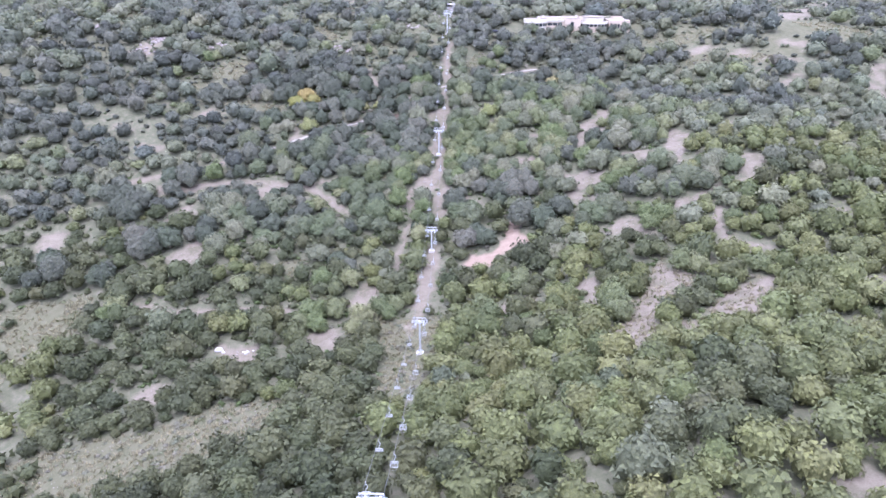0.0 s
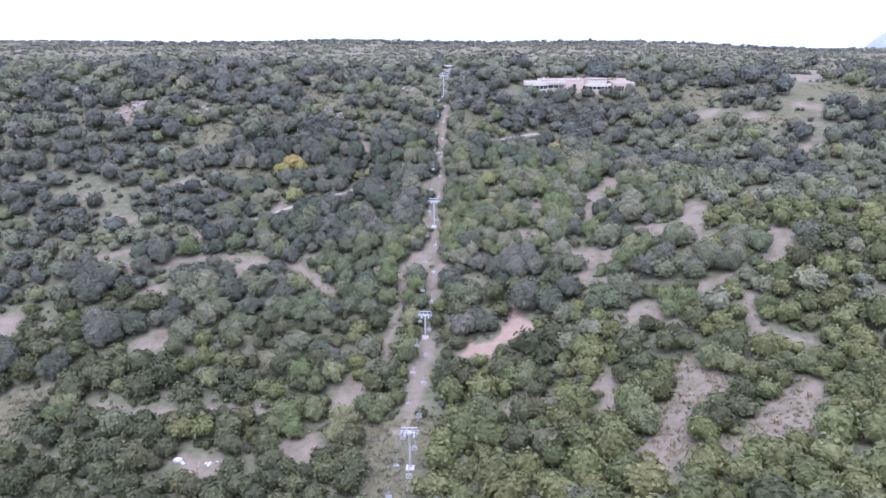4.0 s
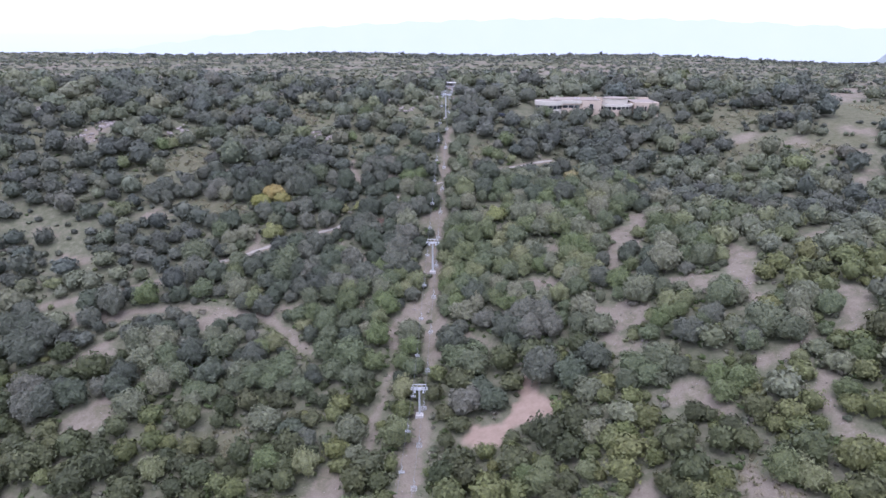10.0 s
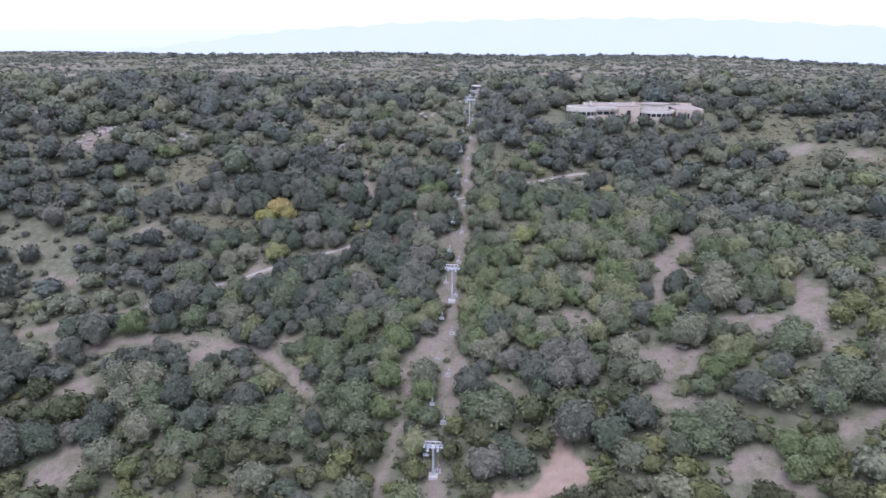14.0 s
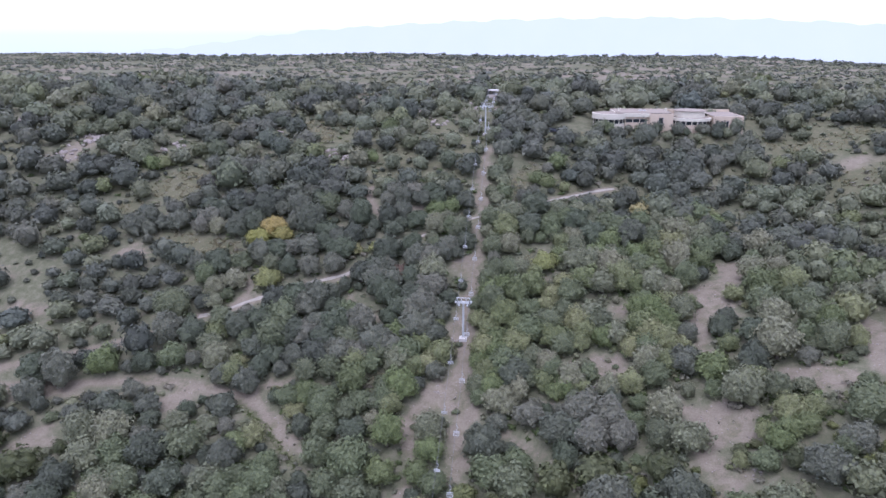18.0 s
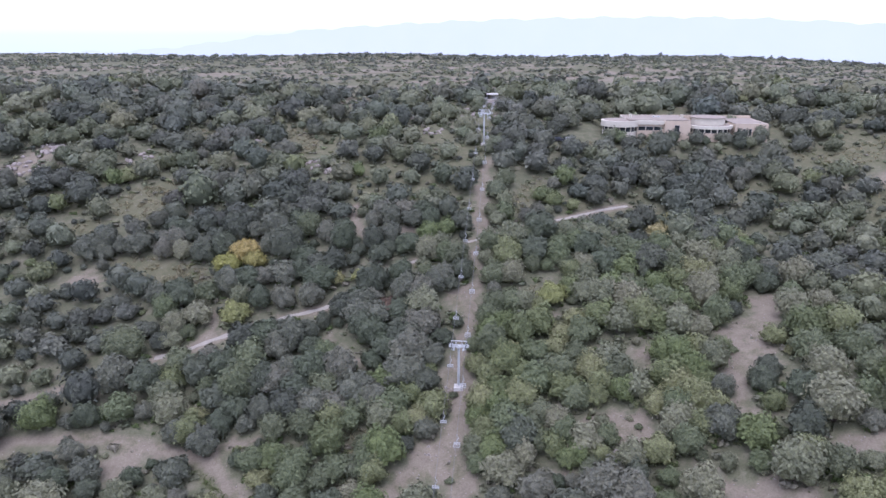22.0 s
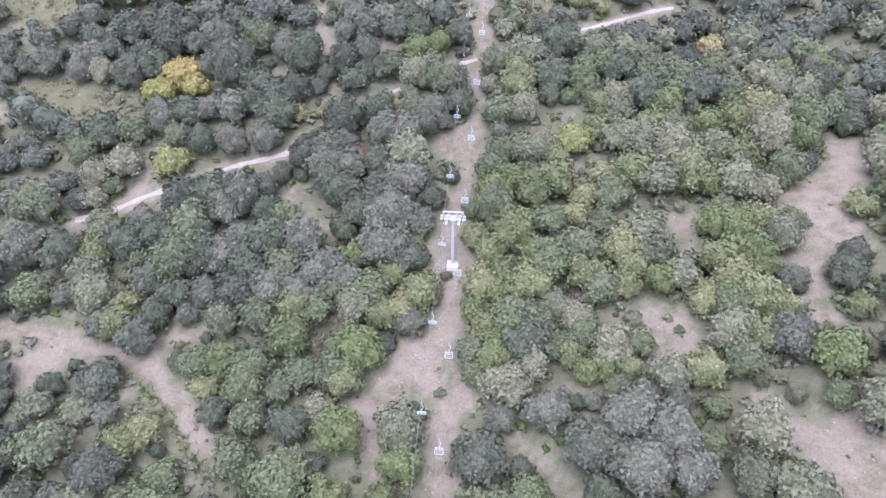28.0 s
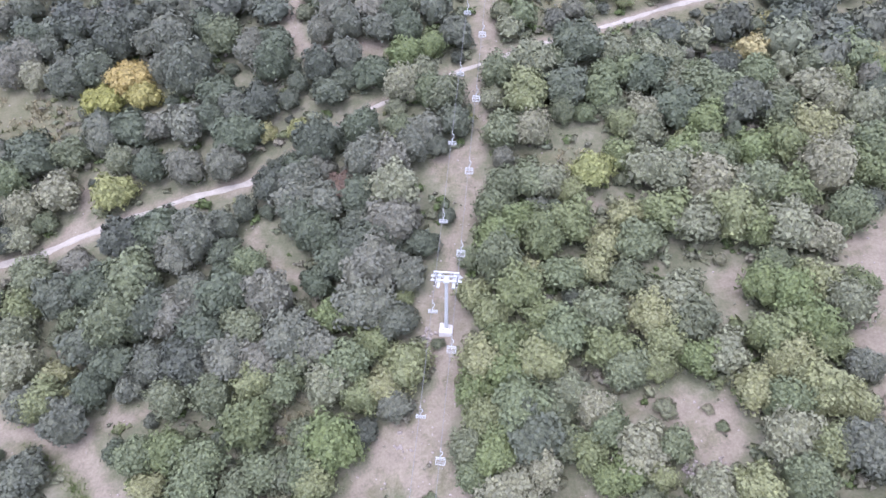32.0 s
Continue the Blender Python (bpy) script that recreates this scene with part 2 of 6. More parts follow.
SOIL_PATCH_B = [
    [(27.5, 258.8), (33.6, 257.9), (35.4, 254.5), (36.0, 251.6), (32.8, 249.8), (30.0, 248.4), (27.9, 248.5), (29.0, 251.9), (28.5, 253.8), (25.2, 255.1), (20.5, 254.7), (19.9, 256.6), (24.5, 256.7)],
    [(34.1, 275.0), (38.6, 276.3), (38.3, 271.9), (37.2, 267.6), (36.1, 271.1), (33.4, 272.8)],
    [(14.4, 248.1), (18.5, 246.7), (20.7, 245.4), (16.2, 245.4), (14.0, 247.0)],
    [(7.5, 240.2), (10.1, 239.9), (12.3, 236.7), (15.0, 233.8), (12.2, 234.7), (10.1, 237.6), (7.9, 239.0)],
    [(17.9, 288.9), (21.1, 287.1), (19.6, 285.9), (17.4, 287.5)],
    [(-4.6, 295.4), (0.2, 295.8), (1.5, 302.1), (3.5, 300.8), (2.3, 294.3), (1.0, 292.0), (1.4, 285.9), (-1.0, 284.9), (-2.7, 289.6), (-5.6, 291.5)],
]
SOIL_PATCH_C = [
    [(-4.7, 275.3), (-2.0, 278.4), (1.0, 274.3), (2.4, 268.0), (0.0, 266.0), (-0.2, 259.3), (-0.1, 254.0), (2.4, 247.9), (1.1, 246.6), (0.8, 233.9), (-2.2, 233.7), (-2.9, 246.4), (-9.2, 247.4), (-11.7, 244.6), (-10.7, 233.7), (-12.2, 233.8), (-13.1, 243.2), (-16.5, 245.8), (-14.7, 248.2), (-9.7, 251.7), (-9.2, 255.8), (-5.2, 257.0), (-3.3, 262.0), (-2.6, 265.9), (-5.2, 267.3), (-5.8, 272.1)],
    [(1.0, 322.7), (5.8, 323.2), (6.1, 320.8), (3.4, 315.3), (1.4, 311.6), (-0.2, 311.5), (0.6, 316.6)],
    [(-33.6, 283.4), (-31.6, 283.9), (-28.4, 280.1), (-21.8, 275.2), (-23.0, 274.0), (-27.9, 276.8), (-30.9, 279.9)],
    [(-63.6, 290.0), (-61.9, 293.1), (-59.5, 285.7), (-60.1, 282.4), (-62.9, 281.7), (-62.3, 285.9)],
]
SOIL_PATCH_D = [
    [(-67.1, 255.1), (-61.8, 255.9), (-58.0, 252.8), (-52.3, 251.9), (-47.7, 255.5), (-46.7, 257.9), (-40.7, 258.1), (-41.3, 256.3), (-45.8, 255.1), (-46.4, 252.2), (-44.3, 248.9), (-39.8, 245.4), (-38.2, 242.3), (-32.5, 239.4), (-32.8, 237.0), (-36.5, 238.0), (-39.3, 240.7), (-44.0, 245.1), (-49.1, 249.0), (-56.0, 249.9), (-60.7, 252.9)],
    [(-68.8, 248.6), (-64.9, 250.9), (-63.5, 252.1), (-62.3, 250.9), (-63.7, 247.3), (-66.1, 245.7)],
    [(-32.3, 322.9), (-29.4, 319.4), (-26.7, 316.4), (-27.2, 312.3), (-29.6, 313.6), (-32.4, 319.7)],
    [(-22.4, 318.2), (-15.6, 317.6), (-15.2, 313.7), (-20.7, 314.0)],
    [(42.4, 324.9), (44.1, 325.0), (46.6, 318.9), (44.2, 318.0)],
]
SOIL_PATCH_E = [
    [(62.2, 244.4), (73.7, 239.3), (74.5, 235.9), (68.6, 232.5), (65.6, 235.2), (59.8, 238.4)],
    [(85.8, 257.9), (88.4, 249.8), (85.0, 239.5), (81.3, 231.9), (81.0, 224.4), (77.5, 223.4), (78.1, 231.5), (77.4, 239.1), (80.2, 249.1)],
    [(46.0, 231.9), (55.3, 234.5), (53.6, 228.1), (56.9, 223.8), (51.3, 226.6), (46.3, 227.4), (46.2, 221.1), (50.4, 217.9), (45.4, 215.3), (42.7, 219.6), (42.3, 227.2)],
    [(69.4, 203.2), (75.4, 205.4), (82.9, 207.0), (86.1, 206.7), (77.3, 202.3), (71.9, 199.9), (68.9, 201.9)],
    [(50.5, 200.8), (58.2, 202.7), (61.0, 199.6), (60.8, 195.9), (62.6, 190.9), (59.6, 189.7), (56.2, 191.6), (55.1, 194.8), (51.1, 197.2)],
]
SOIL_PATCH_F = [
    [(80.3, 197.1), (82.9, 192.1), (79.2, 191.8), (78.3, 183.3), (77.9, 178.0), (76.2, 178.4), (76.6, 185.6), (78.0, 192.4)],
    [(97.7, 225.1), (103.3, 224.1), (100.5, 219.3), (96.1, 217.5)],
    [(91.4, 210.7), (96.1, 211.3), (92.6, 204.8), (90.6, 207.0)],
    [(-112.0, 254.2), (-90.0, 255.1), (-86.9, 251.5), (-104.1, 251.1)],
    [(-72.3, 249.9), (-66.3, 253.0), (-62.7, 253.9), (-61.9, 248.7), (-67.7, 245.4)],
    [(-100.5, 234.7), (-96.6, 241.8), (-90.9, 244.4), (-87.8, 239.7), (-91.9, 238.3), (-96.3, 234.9)],
    [(-92.5, 215.3), (-89.2, 220.7), (-84.3, 224.7), (-80.3, 225.2), (-81.3, 218.2), (-78.6, 213.9), (-81.2, 211.0), (-85.3, 211.5)],
    [(-125.4, 280.8), (-121.9, 284.7), (-112.8, 280.5), (-114.7, 277.0)],
]
SOIL_PATCH_G = [
    [(-1.3, 247.9), (0.1, 239.5), (-1.5, 229.7), (-4.3, 230.1), (-2.8, 239.9), (-3.5, 247.1)],
    [(-3.6, 212.7), (-0.9, 205.2), (-4.9, 201.5), (-8.4, 200.2), (-5.9, 207.8)],
    [(-10.0, 246.9), (-9.6, 231.4), (-12.3, 223.1), (-13.7, 214.9), (-15.5, 201.6), (-17.3, 202.5), (-15.5, 215.2), (-14.3, 224.1), (-11.6, 231.7), (-11.9, 247.2)],
    [(107.1, 259.6), (113.7, 260.7), (108.2, 252.9), (104.0, 253.4)],
    [(-107.4, 304.7), (-99.9, 307.9), (-95.2, 302.8), (-101.8, 300.1)],
    [(-136.9, 293.0), (-135.1, 300.7), (-131.2, 290.8)],
    [(-108.4, 304.2), (-100.8, 308.1), (-96.7, 304.7), (-98.3, 300.1), (-103.6, 301.2)],
    [(-39.1, 324.9), (-33.2, 329.3), (-30.4, 317.2), (-23.1, 315.8), (-24.2, 312.5), (-30.7, 314.1)],
]
SOIL_PATCH_H = [
    [(1.1, 347.0), (3.9, 347.5), (3.8, 326.1), (3.7, 311.1), (1.6, 311.1), (0.6, 330.6)],
    [(1.4, 298.9), (3.3, 300.8), (3.0, 291.9), (2.5, 284.8), (-0.8, 283.2), (-2.4, 289.8), (0.2, 293.7)],
    [(-144.7, 231.2), (-139.3, 235.6), (-134.6, 235.5), (-130.5, 225.2), (-134.5, 218.7), (-137.8, 218.0)],
    [(-29.4, 191.8), (-25.5, 198.9), (-20.8, 201.0), (-19.9, 191.1), (-20.7, 183.9), (-26.9, 184.6)],
    [(-39.5, 172.4), (-29.0, 178.5), (-27.3, 167.2), (-33.9, 165.5)],
    [(-5.5, 209.4), (-2.0, 203.5), (-4.0, 182.6), (-9.2, 181.3), (-7.6, 199.2)],
    [(37.4, 176.1), (43.9, 180.4), (43.0, 173.1), (39.2, 161.7), (34.0, 164.9), (38.6, 168.0)],
    [(18.2, 181.2), (26.5, 178.1), (27.5, 175.0), (18.2, 173.0), (16.3, 176.5)],
]
SOIL_PATCH_I = [
    [(80.0, 196.1), (80.8, 190.1), (78.7, 180.7), (85.1, 173.4), (87.8, 170.7), (83.7, 170.2), (76.4, 178.4), (76.8, 187.0)],
    [(-82.3, 154.7), (-77.5, 159.2), (-73.1, 160.2), (-72.0, 152.8), (-75.3, 151.2), (-81.2, 152.5)],
    [(94.7, 214.7), (104.9, 223.0), (101.4, 213.3), (94.0, 208.8)],
    [(110.1, 188.1), (115.4, 187.7), (112.4, 182.4), (107.4, 180.4)],
    [(16.3, 108.6), (22.3, 108.0), (22.4, 102.7), (17.4, 102.4)],
    [(49.7, 72.4), (55.0, 74.1), (58.5, 74.1), (56.3, 70.4), (49.1, 71.2)],
    [(96.7, 150.3), (103.3, 148.8), (96.5, 137.1), (94.6, 139.5)],
    [(184.3, 311.5), (196.0, 318.2), (172.7, 272.9), (174.3, 286.4)],
]
SOIL_PATCH = SOIL_PATCH_A + SOIL_PATCH_B + SOIL_PATCH_C + SOIL_PATCH_D + SOIL_PATCH_E + SOIL_PATCH_F + SOIL_PATCH_G + SOIL_PATCH_H + SOIL_PATCH_I
GRASS_PATCH_A = [
    [(8.6, 295.6), (16.1, 296.4), (21.1, 294.8), (17.1, 294.0), (13.1, 293.2), (7.1, 293.4)],
    [(-23.4, 257.3), (-17.8, 257.6), (-18.8, 255.9), (-19.6, 252.6), (-21.7, 252.5)],
    [(-97.0, 312.0), (-84.5, 311.4), (-71.9, 305.8), (-68.6, 299.9), (-77.4, 298.9), (-86.6, 304.6), (-94.2, 305.8)],
    [(-57.2, 210.0), (-46.1, 211.1), (-43.4, 206.0), (-48.8, 203.3), (-52.2, 206.3)],
    [(-104.1, 343.5), (-94.8, 348.8), (-92.9, 335.8), (-103.7, 336.0)],
    [(-96.1, 311.0), (-83.3, 311.3), (-72.1, 306.1), (-83.6, 305.7)],
    [(135.5, 335.9), (145.8, 331.7), (151.9, 324.0), (142.4, 324.6)],
    [(-108.0, 336.4), (-98.0, 345.0), (-90.8, 345.5), (-91.8, 334.1), (-96.0, 327.3), (-104.8, 331.2)],
    [(-118.0, 322.8), (-109.7, 326.8), (-105.7, 322.0), (-113.1, 319.9)],
]
GRASS_PATCH_B = [
    [(-80.8, 306.5), (-68.0, 306.0), (-67.1, 301.3), (-77.5, 302.2)],
    [(13.1, 336.7), (18.5, 344.5), (19.9, 338.8), (13.6, 326.6), (10.4, 325.8)],
    [(-74.2, 392.5), (-59.1, 383.5), (-53.0, 365.8), (-58.2, 362.7)],
    [(-102.4, 386.7), (-87.7, 380.8), (-89.0, 372.5), (-100.8, 376.6)],
    [(-126.7, 196.9), (-118.1, 203.5), (-111.0, 199.3), (-112.5, 188.7), (-117.1, 182.3), (-117.6, 180.3)],
    [(-20.4, 181.0), (-1.0, 176.9), (-1.5, 160.7), (-5.0, 134.7), (-8.2, 131.3), (-14.6, 134.1), (-15.0, 155.2)],
]
GRASS_PATCH_C = [
    [(59.9, 177.5), (64.3, 166.7), (64.0, 158.8), (57.4, 157.7), (53.4, 152.9), (48.5, 141.3), (59.9, 142.4), (63.0, 147.4), (74.2, 157.0), (81.9, 158.2), (72.9, 142.1), (66.1, 134.6), (57.4, 136.3), (49.8, 138.9), (39.5, 130.2), (36.0, 132.3), (40.8, 145.9), (46.6, 154.1), (54.0, 166.8)],
    [(-106.7, 136.0), (-93.9, 138.8), (-83.1, 140.2), (-70.9, 138.3), (-55.8, 143.7), (-37.4, 142.5), (-37.5, 137.2), (-40.8, 134.2), (-41.0, 125.0), (-49.6, 124.1), (-52.9, 119.0), (-64.2, 119.2), (-74.4, 116.9), (-99.8, 124.9)],
    [(2.0, 131.8), (9.6, 133.9), (9.1, 125.5), (4.4, 127.6)],
    [(-141.4, 198.8), (-132.0, 202.4), (-115.8, 199.6), (-112.7, 188.0), (-120.6, 178.6), (-126.6, 170.6)],
]
GRASS_PATCH = GRASS_PATCH_A + GRASS_PATCH_B + GRASS_PATCH_C
RED = [
    [(21.8, 220.7), (24.9, 219.3), (25.3, 212.4), (29.0, 208.3), (27.5, 205.7), (22.5, 204.2), (17.8, 204.5), (15.1, 199.8), (9.3, 199.8), (7.0, 202.5), (7.7, 206.2), (14.4, 206.5), (17.0, 209.3), (21.0, 213.0)],
]
ROAD = [
    [(-71.3, 277.8, 1.0), (-65.5, 279.2, 1.1), (-60.1, 282.1, 1.1), (-52.0, 285.9, 0.9), (-44.4, 289.1, 0.8), (-34.7, 291.2, 1.1), (-22.1, 299.6, 0.8), (-17.0, 303.6, 0.8), (-9.7, 307.3, 0.8), (-1.9, 311.4, 0.9), (1.4, 312.7, 0.9), (14.1, 319.2, 0.8), (24.5, 325.3, 0.8), (35.7, 332.8, 0.8), (44.1, 337.6, 0.9)],
    [(-114.9, 254.3, 1.2), (-99.0, 255.2, 1.0), (-87.3, 256.0, 1.0), (-75.3, 256.2, 1.0), (-64.3, 255.0, 1.0), (-48.9, 251.7, 1.5)],
    [(-96.5, 194.5, 0.9), (-79.6, 189.2, 0.8), (-62.3, 188.3, 0.8), (-46.5, 186.4, 0.8)],
    [(-119.4, 259.1, 1.1), (-95.2, 266.0, 1.2), (-74.0, 274.1, 1.2)],
]
VERGE = [[(-56.7, 252.0, 0.9), (-49.1, 248.0, 0.8), (-43.6, 244.1, 0.8), (-38.7, 238.9, 0.9), (-34.0, 233.9, 0.7)]]
FIELDS = [
    [(-56.2, 357.4, 1.5), (-53.2, 371.6, 1.3)],
    [(121.5, 340.4, 5.2)],
    [(40.1, 367.3, 2.2)],
    [(30.6, 372.6, 2.9), (37.2, 373.5, 1.9)],
    [(107.2, 371.2, 3.2), (116.2, 365.4, 5.0), (138.1, 375.7, 2.8)],
    [(186.8, 369.5, 12.5), (202.0, 354.6, 9.3)],
    [(142.7, 334.2, 5.2), (158.6, 329.5, 5.1)],
    [(81.7, 125.1, 2.4)],
]
PLATEAU_SOIL = [
    [(138.2, 346.7), (144.1, 335.7), (145.3, 326.6), (151.9, 325.2), (161.2, 319.3), (158.3, 315.5), (144.1, 323.7), (140.3, 332.3), (133.7, 337.9)],
    [(157.8, 351.0), (168.0, 339.6), (167.1, 329.6), (158.0, 339.5)],
    [(145.5, 302.1), (154.5, 309.8), (147.6, 299.2), (135.4, 286.6), (137.2, 293.3)],
    [(123.4, 356.1), (130.4, 353.6), (131.0, 347.8), (117.8, 346.5), (118.8, 353.8)],
    [(161.7, 317.8), (172.8, 318.6), (171.2, 315.3), (160.7, 313.0)],
    [(183.9, 410.2), (204.3, 427.1), (253.0, 497.4), (239.6, 457.9), (192.4, 390.3), (174.4, 379.7)],
    [(-63.7, 169.1), (-63.7, 173.5), (-57.2, 171.2), (-53.7, 171.6), (-49.9, 167.9), (-50.4, 162.5), (-59.0, 165.4)],
]
PLATEAU_FIELD = [
    [(165.3, 365.5), (181.6, 380.0), (191.1, 376.2), (191.8, 356.2), (210.3, 365.1), (210.9, 357.6), (202.4, 342.5), (184.8, 342.6), (171.3, 346.6), (164.3, 354.1)],
]
GRASS = VERGE + FIELDS + GRASS_PATCH + PLATEAU_FIELD
SOIL = SOIL_PATCH + PLATEAU_SOIL + [g for g in GRASS_PATCH if g[0][0] > 30 and g[0][1] < 180]
ROCKS = [
    [(-143.6, 349.8, 7.0), (-141.7, 361.5, 3.7)],
    [(-177.0, 374.3, 3.0)],
    [(-34.4, 441.9, 4.1)],
    [(-73.2, 367.6, 2.9)],
    [(-58.3, 167.6, 2.2)],
]


def within(x, y, outline):
    """How far each place lies inside one outline, in metres (negative: outside)."""
    near, odd = np.full(np.shape(x), 1e9), np.zeros(np.shape(x), bool)
    for (ax, ay), (bx, by) in zip(outline, outline[1:] + outline[:1]):
        dx, dy = bx - ax, by - ay
        k = np.clip(((x - ax) * dx + (y - ay) * dy) / max(dx * dx + dy * dy, 1e-6), 0, 1)
        near = np.minimum(near, np.hypot(x - ax - k * dx, y - ay - k * dy))
        if ay != by:
            odd ^= ((ay > y) != (by > y)) & (x < ax + (y - ay) / (by - ay) * dx)
    return np.where(odd, near, -near)


def inside(x, y, strokes):
    """How far each place lies inside the nearest of the strokes or outlines, in metres (negative: outside)."""
    best = np.full(np.shape(x), -1e9)
    for s in strokes:
        if len(s[0]) == 2:
            ox, oy = [p[0] for p in s], [p[1] for p in s]
            by = (x > min(ox) - 8) & (x < max(ox) + 8) & (y > min(oy) - 8) & (y < max(oy) + 8)
            best[by] = np.maximum(best[by], within(x[by], y[by], s))
            continue
        pairs = list(zip(s, s[1:])) or [(s[0], s[0])]
        for (ax, ay, ar), (bx, by, br) in pairs:
            dx, dy = bx - ax, by - ay
            k = np.clip(((x - ax) * dx + (y - ay) * dy) / max(dx * dx + dy * dy, 1e-6), 0, 1)
            d = np.hypot(x - ax - k * dx, y - ay - k * dy)
            best = np.maximum(best, ar + k * (br - ar) - d)
    return best


def axis(lo, hi, step, *wider):
    """Even steps from lo to hi, then wider ones outwards."""
    a = list(np.arange(lo, hi + 0.01, step))
    for limit_lo, limit_hi, st in wider:
        while a[-1] < limit_hi:
            a.append(a[-1] + st)
            st *= 1.04
        st = wider[0][2]
        while a[0] > limit_lo:
            a.insert(0, a[0] - st)
            st *= 1.04
    return np.array(a)


gx = axis(-90, 90, 1.1, (-190, 190, 2.8), (-4400, 4400, 8.0))
gy = axis(120, 345, 1.1, (40, 440, 2.8), (-700, 4600, 6.0))
GX, GY = np.meshgrid(gx, gy)
fx, fy = GX.ravel(), GY.ravel()
wob_x, wob_y = fx + 0.8 * np.sin(fy / 2.1) + 0.5 * np.sin(fy / 0.9 + fx), fy + 0.8 * np.sin(fx / 2.4 + 1) + 0.5 * np.sin(fx / 0.8)
soil_in = np.maximum(inside(wob_x, wob_y, SOIL + ROCKS), inside(wob_x, wob_y, LANE))
road_in = inside(fx, fy, ROAD)
soil_in = np.maximum(soil_in, road_in + 0.5)
# open plateau patches, real but lightened to soil colour in place of haze
soil_in = np.maximum(soil_in, np.array([6 * (noise.noise((x / 30, y / 16, 2.7)) + 0.5 * noise.noise((x / 9, y / 5, 4.3)) - 0.12) if 415 < y < 1000 else -9 for x, y in zip(fx, fy)]))
grass_in = inside(wob_x, wob_y, GRASS)
verge = 0.9 * smooth(inside(wob_x, wob_y, VERGE) / 0.8 + 0.6)
red_in = inside(wob_x, wob_y, RED)
# the plateau's real pale grass, spread wider to stand in for haze
pale = np.array([noise.noise((x / 38, y / 19, 7.7)) + 0.6 * noise.noise((x / 11, y / 6, 1.3)) if y > 395 else -1 for x, y in zip(fx, fy)])
grass_in = np.maximum(grass_in, np.where(fy < 1000, 6 * (pale + 0.12), -9))
slope_open = np.array([7 * (noise.noise((x / 19, y / 19, 9.0)) + 0.4 * noise.noise((x / 5, y / 5, 3.0)) - (0.02 if -60 < x < 6 or x > 100 else 0.32)) if 322 < y < 432 and abs(x) < 230 else -9 for x, y in zip(fx, fy)])
grass_in = np.maximum(grass_in, slope_open)
cover = np.stack([smooth(soil_in / 1.3 + 0.5) * (1 - verge), 0.8 * smooth(grass_in / 2.5 + 0.7), smooth(red_in / 1.2 + 0.6), np.ones_like(fx)], -1)


def mesh_of(name, verts, faces, sizes, mats, smooth_faces=False):
    """A mesh from arrays: corners, the faces' corner numbers one after another, and each face's number of corners."""
    me = bpy.data.meshes.new(name)
    me.vertices.add(len(verts))
    me.vertices.foreach_set("co", np.asarray(verts, np.float32).ravel())
    me.loops.add(len(faces))
    me.loops.foreach_set("vertex_index", np.asarray(faces, np.int32))
    me.polygons.add(len(sizes))
    sizes = np.asarray(sizes, np.int32)
    me.polygons.foreach_set("loop_start", np.concatenate([[0], np.cumsum(sizes)[:-1]]).astype(np.int32))
    me.polygons.foreach_set("loop_total", sizes)
    if smooth_faces:
        me.polygons.foreach_set("use_smooth", np.ones(len(sizes), bool))
    me.update(calc_edges=True)
    for m in mats:
        me.materials.append(m)
    return me


nx, ny = len(gx), len(gy)
corner = (np.arange(ny - 1)[:, None] * nx + np.arange(nx - 1)[None, :]).ravel()
quads = np.stack([corner, corner + 1, corner + nx + 1, corner + nx], -1)

mat_ground, gt, gb = material("dry_hillside_earth", 0.95, 0.0, 0.1)
cover_at = gt.nodes.new("ShaderNodeVertexColor")
cover_at.layer_name = "cover"
chan = gt.nodes.new("ShaderNodeSeparateColor")
gt.links.new(cover_at.outputs["Color"], chan.inputs[0])
g_big, g_mid, g_fine = noise_of(gt, 0.05, 4), noise_of(gt, 0.45, 5, 0.65), noise_of(gt, 3.0, 4, 0.7)
scrub = mix(gt, ramp_of(gt, g_mid, (0.33, (0.064, 0.074, 0.038)), (0.5, (0.108, 0.110, 0.066)), (0.68, (0.195, 0.175, 0.130))), ramp_of(gt, g_fine, (0.3, (0.072, 0.082, 0.044)), (0.7, (0.185, 0.168, 0.122))), 0.45)
soil_col = mix(gt, ramp_of(gt, g_mid, (0.3, (0.14, 0.116, 0.088)), (0.7, (0.235, 0.199, 0.152))), ramp_of(gt, g_fine, (0.3, (0.11, 0.093, 0.069)), (0.72, (0.268, 0.231, 0.18))), 0.5)
grass_col = mix(gt, ramp_of(gt, g_mid, (0.3, (0.072, 0.078, 0.038)), (0.5, (0.110, 0.106, 0.060)), (0.7, (0.165, 0.150, 0.098))), ramp_of(gt, g_fine, (0.3, (0.052, 0.058, 0.028)), (0.7, (0.165, 0.150, 0.100))), 0.5)
red_col = mix(gt, ramp_of(gt, g_mid, (0.3, (0.235, 0.168, 0.125)), (0.7, (0.315, 0.235, 0.18))), soil_col, 0.15)
tuft = ramp_of(gt, noise_of(gt, 0.22, 6, 0.7), (0.5, (0, 0, 0)), (0.64, (0.75, 0.75, 0.75)))
soil_col = mix(gt, soil_col, grass_col, tuft)
g_col = mix(gt, scrub, grass_col, chan.outputs["Green"])
g_col = mix(gt, g_col, soil_col, chan.outputs["Red"])
g_col = mix(gt, g_col, red_col, chan.outputs["Blue"])
gt.links.new(g_col, gb.inputs["Base Color"])
bump(gt, gb, g_fine, 0.6, 0.15)

